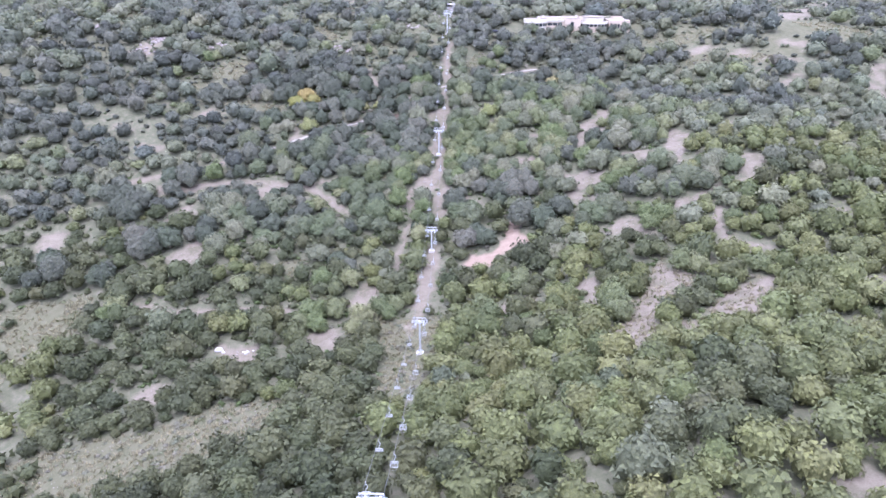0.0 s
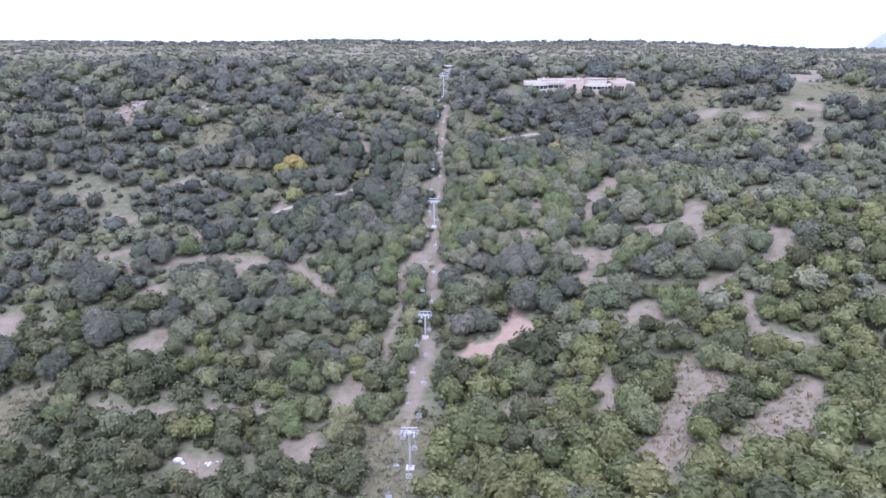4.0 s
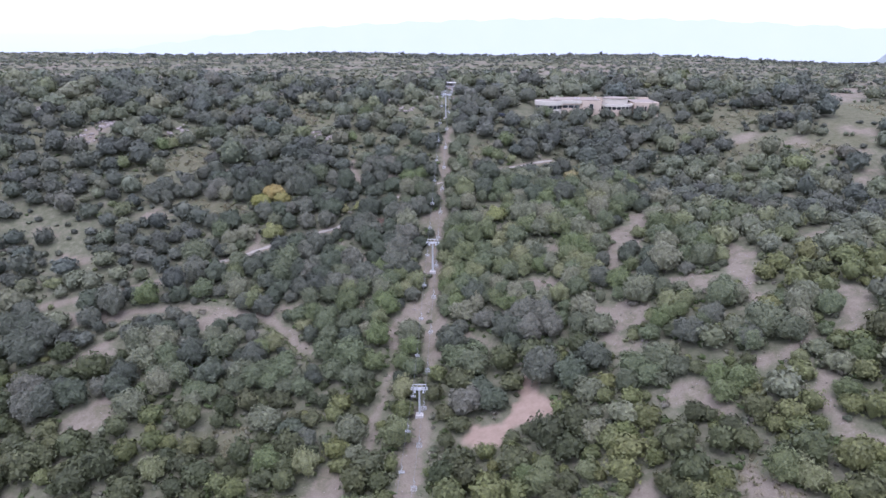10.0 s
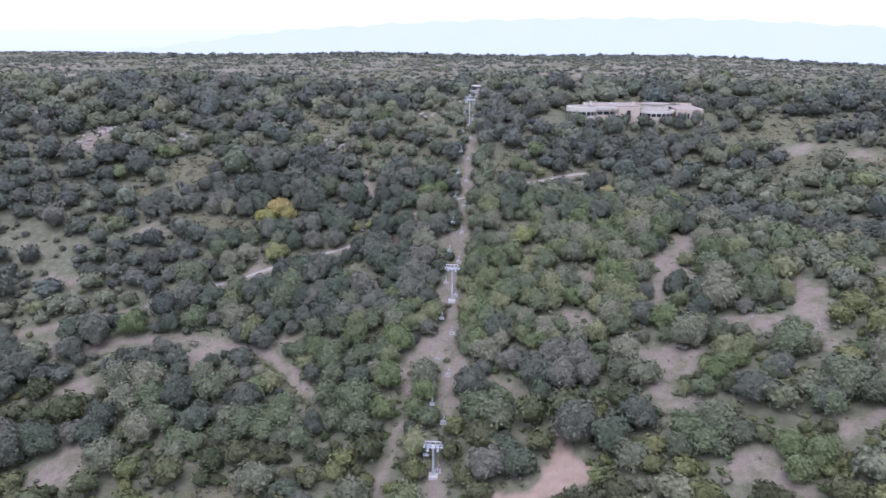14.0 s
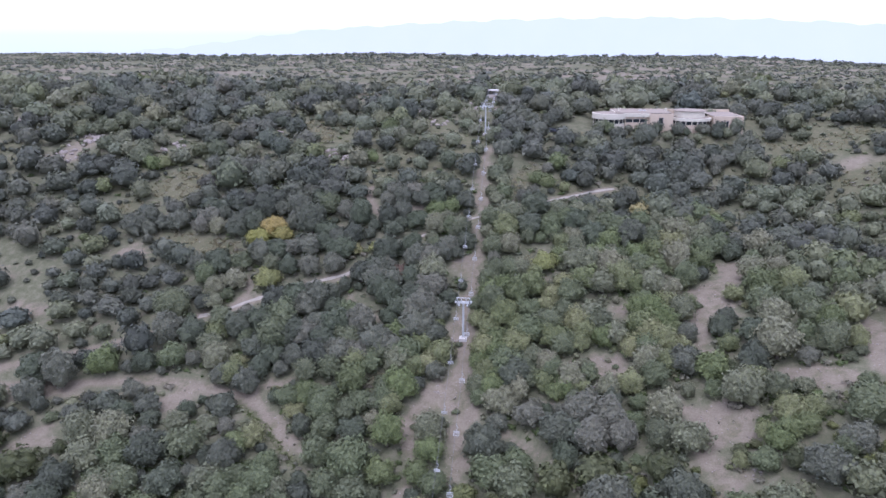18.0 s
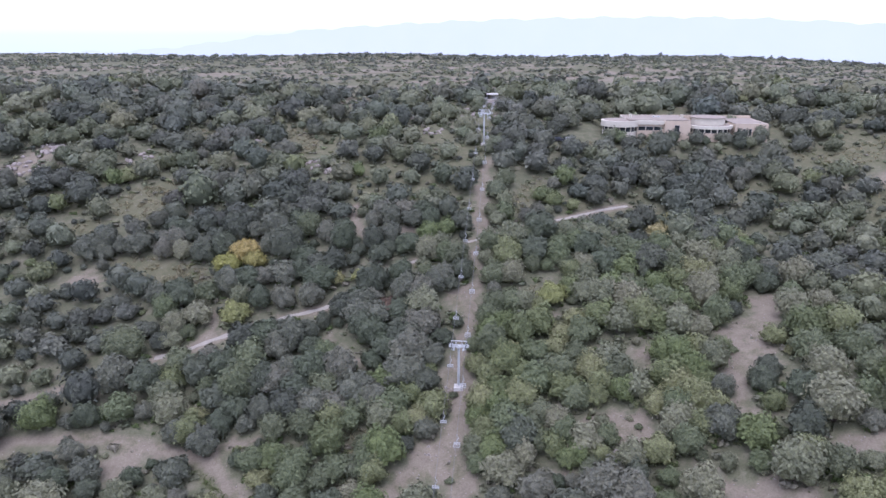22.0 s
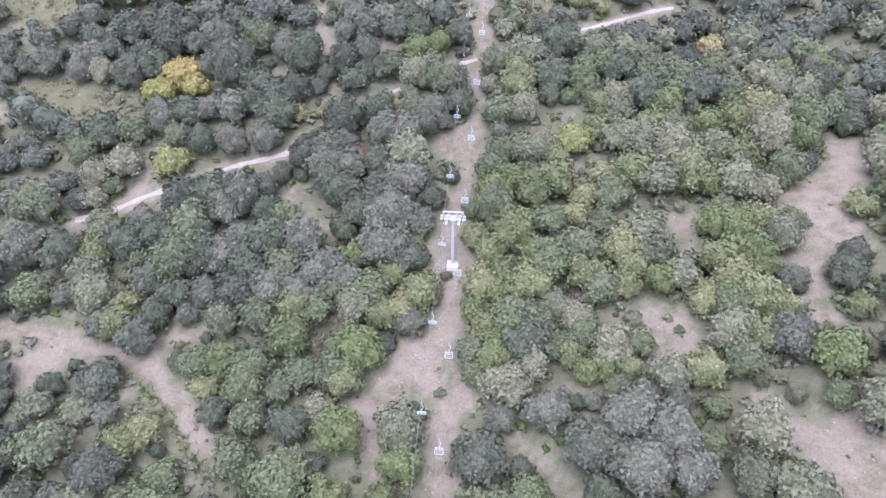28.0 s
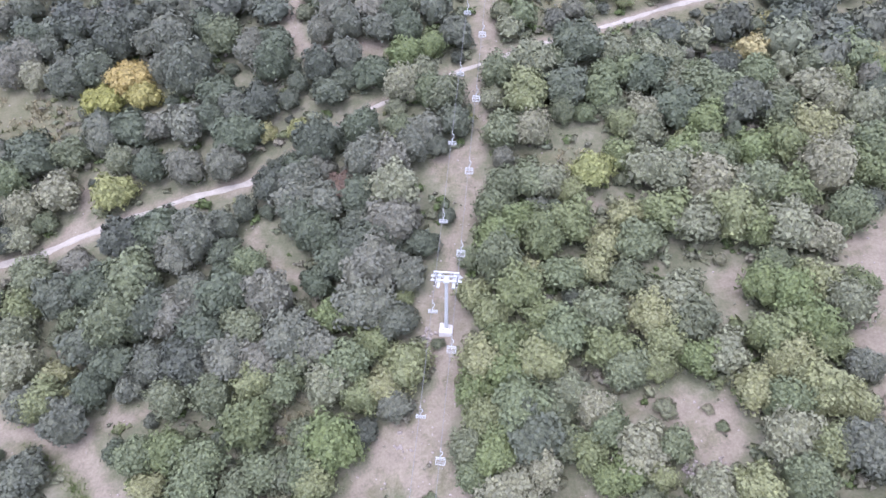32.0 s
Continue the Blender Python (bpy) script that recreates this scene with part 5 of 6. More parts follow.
# low growth only on the downhill side of the clearings
bare_in = np.maximum(bare_in, inside(tx, ty + 0.75 * tr, BARE + UPPER_TRACK) - 0.3 * tr)
house_in = inside(tx, ty, HOUSE)
single = {"oak": 0, "olive": 0, "green": 0}
wood = []
for x, y, r, b, h, share in zip(tx, ty, tr, bare_in, house_in, room):
    sparse = (-60 < x < 6 and 326 < y < 430) or (x > 100 and 322 < y < 440)
    open_ground = noise.noise((x / 19, y / 19, 9.0)) > (0.0 if sparse else 0.38 if y < 395 or (x < -35 and y < 420) else 0.2 if y < 428 else 0.05 - 0.006 * (y - 428)) and (abs(x) > 110 or y > 320)
    if b > -r * 0.5 or h > -r * 0.5 or (r > 2.4 and 44 < x < 98 and 374 < y < 384) or (abs(x - lift_x(y)) < (1.3 if y > 250 else 0.3) + r * 0.55 and y < 440) or (open_ground and r > 1.5) or not free(x, y, r, share):
        continue
    put(x, y, r)
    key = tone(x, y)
    if 226 < y < 326 and -78 < x < 78 and r > 1.0 and single[key] < 130:
        single[key] += 1
        plant(key, x, y, r, 0.8 + 0.4 * float(rng.random()))
    else:
        wood.append((x, y, r, key))

# the wood goes on to both sides
side_wood = []
for x, y in zip(rng.uniform(-300, 300, 16000), rng.uniform(-110, 430, 16000)):
    r = rng.uniform(2.6, 4.6)
    if abs(x) > 0.62 * max(y, 38) + 13 or y < 36:
        if free(x, y, r, 0.7) and noise.noise((x / 24, y / 24, 1.0)) < 0.32:
            put(x, y, r)
            side_wood.append((x, y, r, tone(x, y)))

TINT = {"oak": (OAK_DARK, OAK_LIGHT), "olive": (OLIVE_DARK, OLIVE_LIGHT), "green": (GREEN_DARK, GREEN_LIGHT),
        "lush_oak": ((0.061, 0.069, 0.033), (0.110, 0.118, 0.056)), "lush": ((0.104, 0.117, 0.046), (0.170, 0.179, 0.073))}


def stuff(name, label, shapes, rows):
    """Many plants in one mesh: rows of x, y, half width, height, colour."""
    vs, fs, tints, n = [], [], [], 0
    for x, y, r, tall, col in rows:
        v, f = shapes[int(rng.integers(len(shapes)))]
        a = rng.uniform(0, 6.28)
        c, s = math.cos(a) * r, math.sin(a) * r
        p = np.stack([v[:, 0] * c - v[:, 1] * s + x, v[:, 0] * s + v[:, 1] * c + y, v[:, 2] * tall + ground_z(x, y) - 0.1], -1)
        vs.append(p)
        fs.append(f + n)
        tints.append(np.tile(np.array([*col, 1.0], np.float32), (len(v), 1)))
        n += len(v)
    v, f = np.concatenate(vs), np.concatenate(fs)
    me = mesh_of(name, v, f.ravel(), np.full(len(f), 3), [mat_wood_leaves])
    at = me.attributes.new("tint", "FLOAT_COLOR", "POINT")
    at.data.foreach_set("color", np.concatenate(tints).ravel())
    return tagged(new(name, me), label, "scrub", kind="stuff")


def colour(key, y=300.0):
    """A plant's tone; the moist foot of the slope grows greener."""
    if y < 240:
        key = {"oak": "lush_oak", "green": "lush", "olive": "lush" if rng.random() < 0.75 + 0.2 * (y < 190) else "olive"}[key]
    a, b = TINT[key]
    k = rng.random()
    jitter = (1 + 0.03 * rng.normal(), 1.0, 1 + 0.035 * rng.normal())
    return tuple((p + k * (q - p)) * j for p, q, j in zip(a, b, jitter))


FAR = [crown_shape(915 + k, 11, 210, 0.115, 1.45, ICO2, 0.3) for k in range(8)]
BEYOND = [crown_shape(895 + k, 5, 34, 0.24, 1.2, ICO1, 0.3) for k in range(5)]
MIDDLE = [crown_shape(900 + k, 16, 330, 0.1, (1.35, 1.55, 1.75)[k % 3], ICO2, 0.1 * k) for k in range(8)]
LOW = [crown_shape(930 + k, 14, 290, 0.105, (1.35, 1.55, 1.75)[k % 3], ICO2, 0.1 * k) for k in range(8)]
near = [w for w in wood if w[1] < 185]
far = [w for w in wood if 185 <= w[1] < 335]
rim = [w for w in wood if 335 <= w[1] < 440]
beyond = [w for w in wood if w[1] >= 440]
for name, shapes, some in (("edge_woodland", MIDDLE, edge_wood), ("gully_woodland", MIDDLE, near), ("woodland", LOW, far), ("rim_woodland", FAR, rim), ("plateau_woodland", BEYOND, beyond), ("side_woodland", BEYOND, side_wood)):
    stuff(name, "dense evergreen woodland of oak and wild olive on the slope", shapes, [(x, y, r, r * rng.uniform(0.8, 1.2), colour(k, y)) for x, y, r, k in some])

# knee-high undergrowth between the trees
small = [crown_shape(950 + k, 4, 30, 0.24, 0.9, ICO1, 0.8) for k in range(5)]
n_try = 8600
ux, uy = rng.uniform(-150, 150, n_try), rng.uniform(98, 400, n_try)
ux[:3000], uy[:3000] = rng.uniform(-75, 75, 3000), rng.uniform(225, 330, 3000)
ux[3000:5500], uy[3000:5500] = rng.uniform(-150, 150, 2500), rng.uniform(315, 440, 2500)
ux[5500:7600], uy[5500:7600] = rng.uniform(-95, 95, 2100), rng.uniform(115, 235, 2100)
u_soil = np.maximum(inside(ux, uy, SOIL + LANE + RED), inside(ux, uy, HOUSE))
u_road = inside(ux, uy, ROAD)
u_grass = inside(ux, uy, GRASS)
FRESH = (0.092, 0.122, 0.045)
DRY = ((0.165, 0.158, 0.115), (0.20, 0.186, 0.142), (0.14, 0.142, 0.10))
rows = []
for x, y, b, g, road_d in zip(ux, uy, u_soil, u_grass, u_road):
    r = rng.uniform(0.5, 1.6)
    if abs(x) > 0.64 * y + 10 or road_d > -0.6 or inside(np.array([x]), np.array([y]), HOUSE)[0] > -0.5:
        continue
    dry = DRY[int(rng.integers(3))]
    if b > -0.35:           # ragged edges and a few tufts on the bare soil
        if rng.random() < (0.6 if b < 0.9 else 0.12):
            r *= 0.34
            rows.append((x, y, r, r * rng.uniform(0.5, 0.9), dry if rng.random() < 0.7 or b > 0.9 else colour("olive")))
        continue
    if g > -0.3:
        r *= 0.8
        rows.append((x, y, r, r * rng.uniform(0.4, 0.9), dry if rng.random() < 0.75 else colour("olive")))
        continue
    rows.append((x, y, r, r * rng.uniform(0.7, 1.2), dry if rng.random() < 0.15 else FRESH if rng.random() < (0.3 if y > 240 else 0.65) * (y < 335) else colour("green" if rng.random() < 0.25 else "olive")))
stuff("undergrowth", "low mixed green undergrowth between the trees", small, rows)

# dry grass in the open patches: fans of thin blades
def tuft_shape(seed):
    r = np.random.default_rng(seed)
    v, f = [], []
    for k in range(9):
        a, lean, w = r.uniform(0, 6.28), r.uniform(0.25, 0.9), r.uniform(0.10, 0.2)
        bx, by = 0.3 * r.normal(), 0.3 * r.normal()
        c, q = math.cos(a), math.sin(a)
        v += [(bx - q * w, by + c * w, 0), (bx + q * w, by - c * w, 0), (bx + c * lean, by + q * lean, r.uniform(0.6, 1.1))]
        f.append((3 * k, 3 * k + 1, 3 * k + 2))
    return np.array(v), np.array(f)


STRAW = ((0.215, 0.195, 0.115), (0.27, 0.24, 0.15), (0.15, 0.152, 0.08), (0.105, 0.12, 0.05))
rows = []
for g in GRASS_PATCH + FIELDS[1:6]:
    ox, oy = [p[0] for p in g], [p[1] for p in g]
    pad = 2.0 if len(g[0]) == 2 else 8.0
    n_try = int(min(3600, 1.0 * (max(ox) - min(ox) + pad) * (max(oy) - min(oy) + pad)))
    tx, ty = rng.uniform(min(ox) - pad, max(ox) + pad, n_try), rng.uniform(min(oy) - pad, max(oy) + pad, n_try)
    for x, y, d in zip(tx, ty, inside(tx, ty, [g])):
        thick = noise.noise((x / 7, y / 4, 6.0))
        if d > -1.2 and thick > -0.25:
            r = rng.uniform(0.45, 1.0)
            rows.append((x, y, r, r * rng.uniform(0.6, 1.2), STRAW[int(rng.integers(2)) if thick < 0.15 else int(rng.integers(4))]))
for (ax, ay, ar), (bx, by, br) in zip(VERGE[0], VERGE[0][1:]):
    for k in rng.random(150):
        r = rng.uniform(0.22, 0.45)
        rows.append((ax + k * (bx - ax) + 0.6 * ar * rng.normal(), ay + k * (by - ay) + 0.6 * ar * rng.normal(), r, r, (0.115, 0.15, 0.05)))
stuff("dry_grass", "tufts of straw-coloured dry grass on the open patches", [tuft_shape(60 + k) for k in range(6)], rows)

# the plateau's scattered low scrub
tiny = [crown_shape(970 + k, 4, 12, 0.32, 0.9, ICO1, 0.5) for k in range(5)]
n_try = 19000
px, py = rng.uniform(-620, 620, n_try), 420 + 570 * rng.random(n_try) ** 1.2
rows = []
for x, y in zip(px, py):
    if abs(x) > 0.62 * y + 20:
        continue
    thick = noise.noise((x / 45, y / 28, 5.0)) + 0.6 * noise.noise((x / 14, y / 9, 2.0))
    if thick < -0.22 - 0.3 * float(smooth((500 - y) / 80)):
        continue
    r = rng.uniform(0.9, 2.9)
    rows.append((x, y, r, r * rng.uniform(0.5, 0.95), colour("olive" if rng.random() < 0.5 else "oak")))
for x, y in zip(rng.uniform(-420, 520, 420), rng.uniform(760, 985, 420)):
    r = rng.uniform(2.6, 5.2)
    rows.append((x, y, r, r * rng.uniform(0.6, 1.0), colour("oak")))
stuff("plateau_scrub", "low grey-green scrub scattered over the plateau", tiny, rows)


# ---- building blocks for made things ----
def box(bm, lo, hi, bevel=0.0):
    m = bmesh.ops.create_cube(bm, size=1)["verts"]
    for v in m:
        v.co = Vector([lo[k] + (v.co[k] + 0.5) * (hi[k] - lo[k]) for k in range(3)])
    if bevel:
        edges = {e for v in m for e in v.link_edges}
        bmesh.ops.bevel(bm, geom=list(edges), offset=bevel, segments=1, affect="EDGES")


def tube(bm, points, radius, sides=8, end_radius=None):
    """A round bar along the points."""
    rings = []
    points = [Vector(p) for p in points]
    for k, p in enumerate(points):
        way = (points[min(k + 1, len(points) - 1)] - points[max(k - 1, 0)]).normalized()
        a = way.orthogonal().normalized()
        c = way.cross(a)
        rad = radius if end_radius is None else radius + (end_radius - radius) * k / (len(points) - 1)
        rings.append([bm.verts.new(p + rad * (math.cos(2 * math.pi * s / sides) * a + math.sin(2 * math.pi * s / sides) * c)) for s in range(sides)])
    for r0, r1 in zip(rings, rings[1:]):
        best = min(range(sides), key=lambda o: sum((r0[s].co - r1[(s + o) % sides].co).length for s in range(sides)))
        for s in range(sides):
            bm.faces.new((r0[s], r0[(s + 1) % sides], r1[(s + 1 + best) % sides], r1[(s + best) % sides]))
    bm.faces.new(list(reversed(rings[0])))
    bm.faces.new(rings[-1])


def disc(bm, centre, way, radius, thick, sides=16):
    w = Vector(way).normalized() * thick / 2
    tube(bm, (Vector(centre) - w, Vector(centre) + w), radius, sides)


def piece(name, build, mat, parent=None, label=""):
    """One mesh object from a function that fills a bmesh."""
    bm = bmesh.new()
    build(bm)
    bmesh.ops.recalc_face_normals(bm, faces=bm.faces)
    me = bpy.data.meshes.new(name)
    bm.to_mesh(me)
    bm.free()
    me.materials.append(mat)
    ob = new(name, me)
    if parent is not None:
        ob.parent = parent
    if label:
        ob["label"] = label
    return ob


def thing(name, label, category, m=None, group=""):
    ob = new(name)
    ob.empty_display_size = 0.3
    if m is not None:
        ob.matrix_basis = m
    return tagged(ob, label, category, group)


# ---- the chairlift ----
TOWERS = [(72.0, 10.1), (158.0, -9.8), (214.0, -6.2), (268.5, 14.4), (362.0, 51.6)]
GAUGE = 1.45
LINE_TURN = -math.degrees(math.atan(0.0392))


def lift_tower(y, top):
    x = lift_x(y)
    base = ground_z(x, y)
    h = top - base
    ob = thing("chairlift_tower", "white steel chairlift tower with twin crossarms on a concrete foot", "lift tower", pose(x, y, base, 0, 0, LINE_TURN), "chairlift towers")
    piece("foundation", lambda bm: (box(bm, (-0.95, -0.95, -0.8), (0.95, 0.95, 0.35), 0.06), box(bm, (-0.5, -0.5, 0.35), (0.5, 0.5, 0.55), 0.04)), mat_concrete, ob, "square concrete foot")
    piece("pole", lambda bm: tube(bm, ((0, 0, 0.5), (0, 0, h * 0.5), (0, 0, h + 0.1)), 0.28, 14, 0.2), mat_white, ob)
    for sx, sy in ((1, 1), (1, -1), (-1, 1), (-1, -1)):
        piece("anchor_bolt", lambda bm: tube(bm, ((0.4 * sx, 0.4 * sy, 0.5), (0.4 * sx, 0.4 * sy, 0.72)), 0.05, 6), mat_steel, ob)
    for sy in (-0.42, 0.42):
        piece("crossarm", lambda bm: box(bm, (-2.05, sy - 0.1, h - 0.14), (2.05, sy + 0.1, h + 0.12), 0.03), mat_white, ob)
    piece("crossarm_bracket", lambda bm: (box(bm, (-0.4, -0.6, h - 0.3), (0.4, 0.6, h - 0.14), 0.03), box(bm, (-0.25, -0.29, h - 0.14), (0.25, 0.29, h + 0.16))), mat_white, ob)
    piece("upper_rail", lambda bm: box(bm, (-1.68, -0.09, h + 1.0), (1.68, 0.09, h + 1.16), 0.02), mat_white, ob)
    for s in (-1, 1):
        def lifting(bm, s=s):
            for fy in (-0.42, 0.42):
                tube(bm, ((s * 1.85, fy, h + 0.1), (s * 1.55, 0, h + 1.02), (s * 1.2, fy, h + 0.1)), 0.05, 6)
                tube(bm, ((s * 0.8, fy, h + 0.1), (s * 0.62, 0, h + 1.02), (s * 0.35, fy, h + 0.1)), 0.045, 6)
        piece("lifting_frame", lifting, mat_white, ob)

        def platform(bm, s=s):
            for k in range(6):
                box(bm, (s * 1.0 - 0.2, -1.4 + k * 0.47, h - 0.5), (s * 1.0 + 0.2, -1.4 + k * 0.47 + 0.42, h - 0.46))
            for gy in (-1.4, 1.36):
                box(bm, (s * 1.0 - 0.2, gy, h - 0.46), (s * 1.0 + 0.2, gy + 0.04, h - 0.3))
            for gy in (-0.42, 0.42):
                tube(bm, ((s * 1.0, gy, h - 0.46), (s * 1.0, gy, h - 0.12)), 0.04, 6)
        piece("catwalk", platform, mat_steel, ob)
        beam = piece("sheave_beam", lambda bm: (box(bm, (s * GAUGE - 0.08, -1.35, h - 0.3), (s * GAUGE + 0.08, 1.35, h - 0.12), 0.02), box(bm, (s * GAUGE - 0.11, -0.5, h - 0.5), (s * GAUGE + 0.11, 0.5, h - 0.2))), mat_white, ob)
        for k in range(4):
            piece("sheave", lambda bm: disc(bm, (s * GAUGE, -1.15 + 0.77 * k, h + 0.05), (1, 0, 0), 0.23, 0.12, 14), mat_rubber, beam, "black rubber-lined wheel")
    def ladder(bm):
        for sx in (-0.18, 0.18):
            tube(bm, ((sx, -0.45, 0.7), (sx, -0.4, h - 0.2)), 0.025, 5)
        for k in range(int((h - 1) / 0.6)):
            tube(bm, ((-0.18, -0.44, 0.9 + k * 0.6), (0.18, -0.44, 0.9 + k * 0.6)), 0.018, 5)
    piece("ladder", ladder, mat_steel, ob)
    return ob


for y, top in TOWERS:
    lift_tower(y, top)

ROPE = [(40.0, 11.5)] + [(y, top + 0.32) for y, top in TOWERS] + [(428.0, 53.6)]


def rope_z(y):
    """The rope's height: straight from tower to tower with a little sag."""
    for (ya, za), (yb, zb) in zip(ROPE, ROPE[1:]):
        if y <= yb:
            k = (y - ya) / (yb - ya)
            return za + k * (zb - za) - 4 * k * (1 - k) * 0.006 * (yb - ya)
    return ROPE[-1][1]


rope_steps = list(np.arange(40.0, 428.1, 4.0))
for s in (-1, 1):
    rope = piece("haul_rope", lambda bm: tube(bm, [(lift_x(y) + s * GAUGE, y, rope_z(y)) for y in rope_steps], 0.03, 5), mat_rope)
    tagged(rope, "thin grey steel haul rope of the chairlift", "rope", "haul ropes")


def chair_model(side):
    """A two-seat lift chair that hangs from its grip at the origin and faces along -y (side -1) or +y."""
    ob = thing("lift_chair", "white two-seat lift chair hanging from the haul rope", "lift chair", None, "lift chairs")
    piece("grip", lambda bm: box(bm, (-0.07, -0.2, -0.12), (0.07, 0.2, 0.08), 0.02), mat_slat, ob)
    piece("hanger", lambda bm: tube(bm, ((0, 0, -0.05), (0.02, 0, -0.3), (0.22, 0, -0.52), (0.26, 0.0, -0.8), (0.1, 0.0, -1.05), (0, 0.0, -1.3), (0, 0.05, -1.62)), 0.05, 7), mat_white, ob)
    f = side
    def frame_bars(bm):
        for sx in (-0.55, 0.55):
            tube(bm, ((sx, f * 0.0, -1.6), (sx, f * 0.02, -2.25), (sx, f * 0.5, -2.32)), 0.035, 6)
            tube(bm, ((sx, f * 0.02, -2.0), (sx, f * 0.5, -2.02), (sx, f * 0.5, -2.32)), 0.03, 6)
        tube(bm, ((-0.55, 0, -1.6), (0.55, 0, -1.6)), 0.04, 6)
        tube(bm, ((-0.55, f * 0.5, -2.32), (0.55, f * 0.5, -2.32)), 0.03, 6)
        tube(bm, ((0, 0, -1.6), (0, f * 0.02, -2.25)), 0.03, 6)
    piece("frame", frame_bars, mat_white, ob)
    for k in range(4):
        piece("seat_slat", lambda bm: box(bm, (-0.52, min(f * (0.06 + 0.11 * k), f * (0.11 + 0.11 * k)), -2.3), (0.52, max(f * (0.06 + 0.11 * k), f * (0.11 + 0.11 * k)), -2.27), 0.006), mat_slat, ob)
    for k in range(3):
        piece("back_slat", lambda bm: box(bm, (-0.52, -0.015, -2.1 + 0.19 * k), (0.52, 0.015, -2.02 + 0.19 * k), 0.006), mat_white, ob)
    piece("footrest", lambda bm: (tube(bm, ((-0.4, f * 0.5, -2.3), (-0.3, f * 0.72, -2.7), (0.3, f * 0.72, -2.7), (0.4, f * 0.5, -2.3)), 0.025, 6)), mat_slat, ob)
    return ob


def along(start, step):
    """Places every so many metres along the rope's line from start, both ways."""
    out = [start]
    for way in (1, -1):
        y = start
        while 50 < y < 420:
            slope = (rope_z(y + 1) - rope_z(y - 1)) / 2
            y += way * step / math.hypot(1, slope)
            out.append(y)
    return [y for y in sorted(out) if 50 < y < 420]


for s, start in ((-1, 278.2), (1, 273.7)):
    first = None
    for y in along(start, 13.9):
        m = pose(lift_x(y) + s * GAUGE, y, rope_z(y), 0, 0, LINE_TURN)
        if first is None:
            first = chair_model(-s)
            first.matrix_basis = m
        else:
            copy_thing(first, m)

# the upper station: a roofed bullwheel on posts before a low concrete wall
st_y = 430.0
st_x = lift_x(st_y)
st_z = ground_z(st_x, st_y)
station = thing("lift_station", "small open chairlift station with a pale flat roof", "lift station", pose(st_x, st_y, st_z + 0.7, 0, 0, LINE_TURN) @ Matrix.Diagonal((0.8, 0.9, 0.5, 1)))
piece("platform", lambda bm: box(bm, (-4.2, -5, -1.5), (4.2, 6, 0.25), 0.05), mat_concrete, station)
for sx in (-1, 1):
    for sy in (-2.5, 4):
        piece("post", lambda bm: box(bm, (sx * 2.4 - 0.15, sy - 0.15, 0.2), (sx * 2.4 + 0.15, sy + 0.15, 3.6), 0.02), mat_white, station)
piece("roof", lambda bm: box(bm, (-3.2, -3.4, 3.6), (3.2, 5, 3.95), 0.05), mat_concrete, station)
piece("bullwheel", lambda bm: disc(bm, (0, 0.5, 3.0), (0, 0, 1), 1.6, 0.18, 28), mat_steel, station)
piece("wheel_shaft", lambda bm: tube(bm, ((0, 0.5, 0.2), (0, 0.5, 3.6)), 0.3, 12), mat_steel, station)
piece("back_wall", lambda bm: box(bm, (-5.6, 5.4, 0.2), (5.6, 5.7, 3.4), 0.02), mat_plaster, station)
for k in range(12):
    piece("ramp_slab", lambda bm: box(bm, (-2.6, -5.6 - k * 1.1, -0.25 - 0.23 * k - 0.9), (2.6, -4.55 - k * 1.1, 0.05 - 0.2 * k), 0.03), mat_stone, station)


# ---- the restaurant on the rim of the plateau ----
mat_glass, glt, glb = material("dark_window_glass", 0.08, 0.0, 0.6)
glb.inputs["Base Color"].default_value = (0.03, 0.035, 0.04, 1)
HZ = 40.4
house = thing("restaurant", "long low plaster restaurant with two round glazed halls", "building", pose(0.7, 0, -0.8))


def arc_wall(bm, cx, cy, r0, r1, z0, z1, a0, a1, steps):
    """A curved wall of thickness r1 - r0 between two angles."""
    ring = []
    for k in range(steps + 1):
        a = radians(a0 + (a1 - a0) * k / steps)
        c, s = math.cos(a), math.sin(a)
        ring.append([bm.verts.new((cx + r * c, cy + r * s, z)) for r, z in ((r0, z0), (r1, z0), (r1, z1), (r0, z1))])
    for p, q in zip(ring, ring[1:]):
        for k in range(4):
            bm.faces.new((p[k], p[(k + 1) % 4], q[(k + 1) % 4], q[k]))
    bm.faces.new(ring[0])
    bm.faces.new(list(reversed(ring[-1])))


def round_hall(cx, cy, r, sill, head, top, panes, mat_low, overhang=0.5):
    piece("wall", lambda bm: arc_wall(bm, cx, cy, r - 0.35, r, HZ - 1.5, sill, 180, 360, 28), mat_low, house)
    piece("fascia", lambda bm: arc_wall(bm, cx, cy, r - 0.4, r + overhang, head, top, 160, 380, 40), mat_plaster, house, "broad pale curved fascia")
    piece("roof", lambda bm: disc(bm, (cx, cy, top - 0.2), (0, 0, 1), r + overhang - 0.15, 0.3, 48), mat_roof, house)
    for k in range(panes):
        a0, a1 = 180 + 180 * k / panes, 180 + 180 * (k + 1) / panes
        win = piece("window", lambda bm: arc_wall(bm, cx, cy, r - 0.22, r - 0.18, sill, head, a0 + 1.2, a1 - 1.2, 4), mat_glass, house, "dark glass pane")
        piece("mullion", lambda bm: arc_wall(bm, cx, cy, r - 0.3, r - 0.02, sill, head, a0 - 1.4, a0 + 1.4, 1), mat_plaster, win, "pale plaster pier")
    piece("floor_slab", lambda bm: disc(bm, (cx, cy, sill - 0.6), (0, 0, 1), r - 0.4, 0.2, 32), mat_concrete, house)


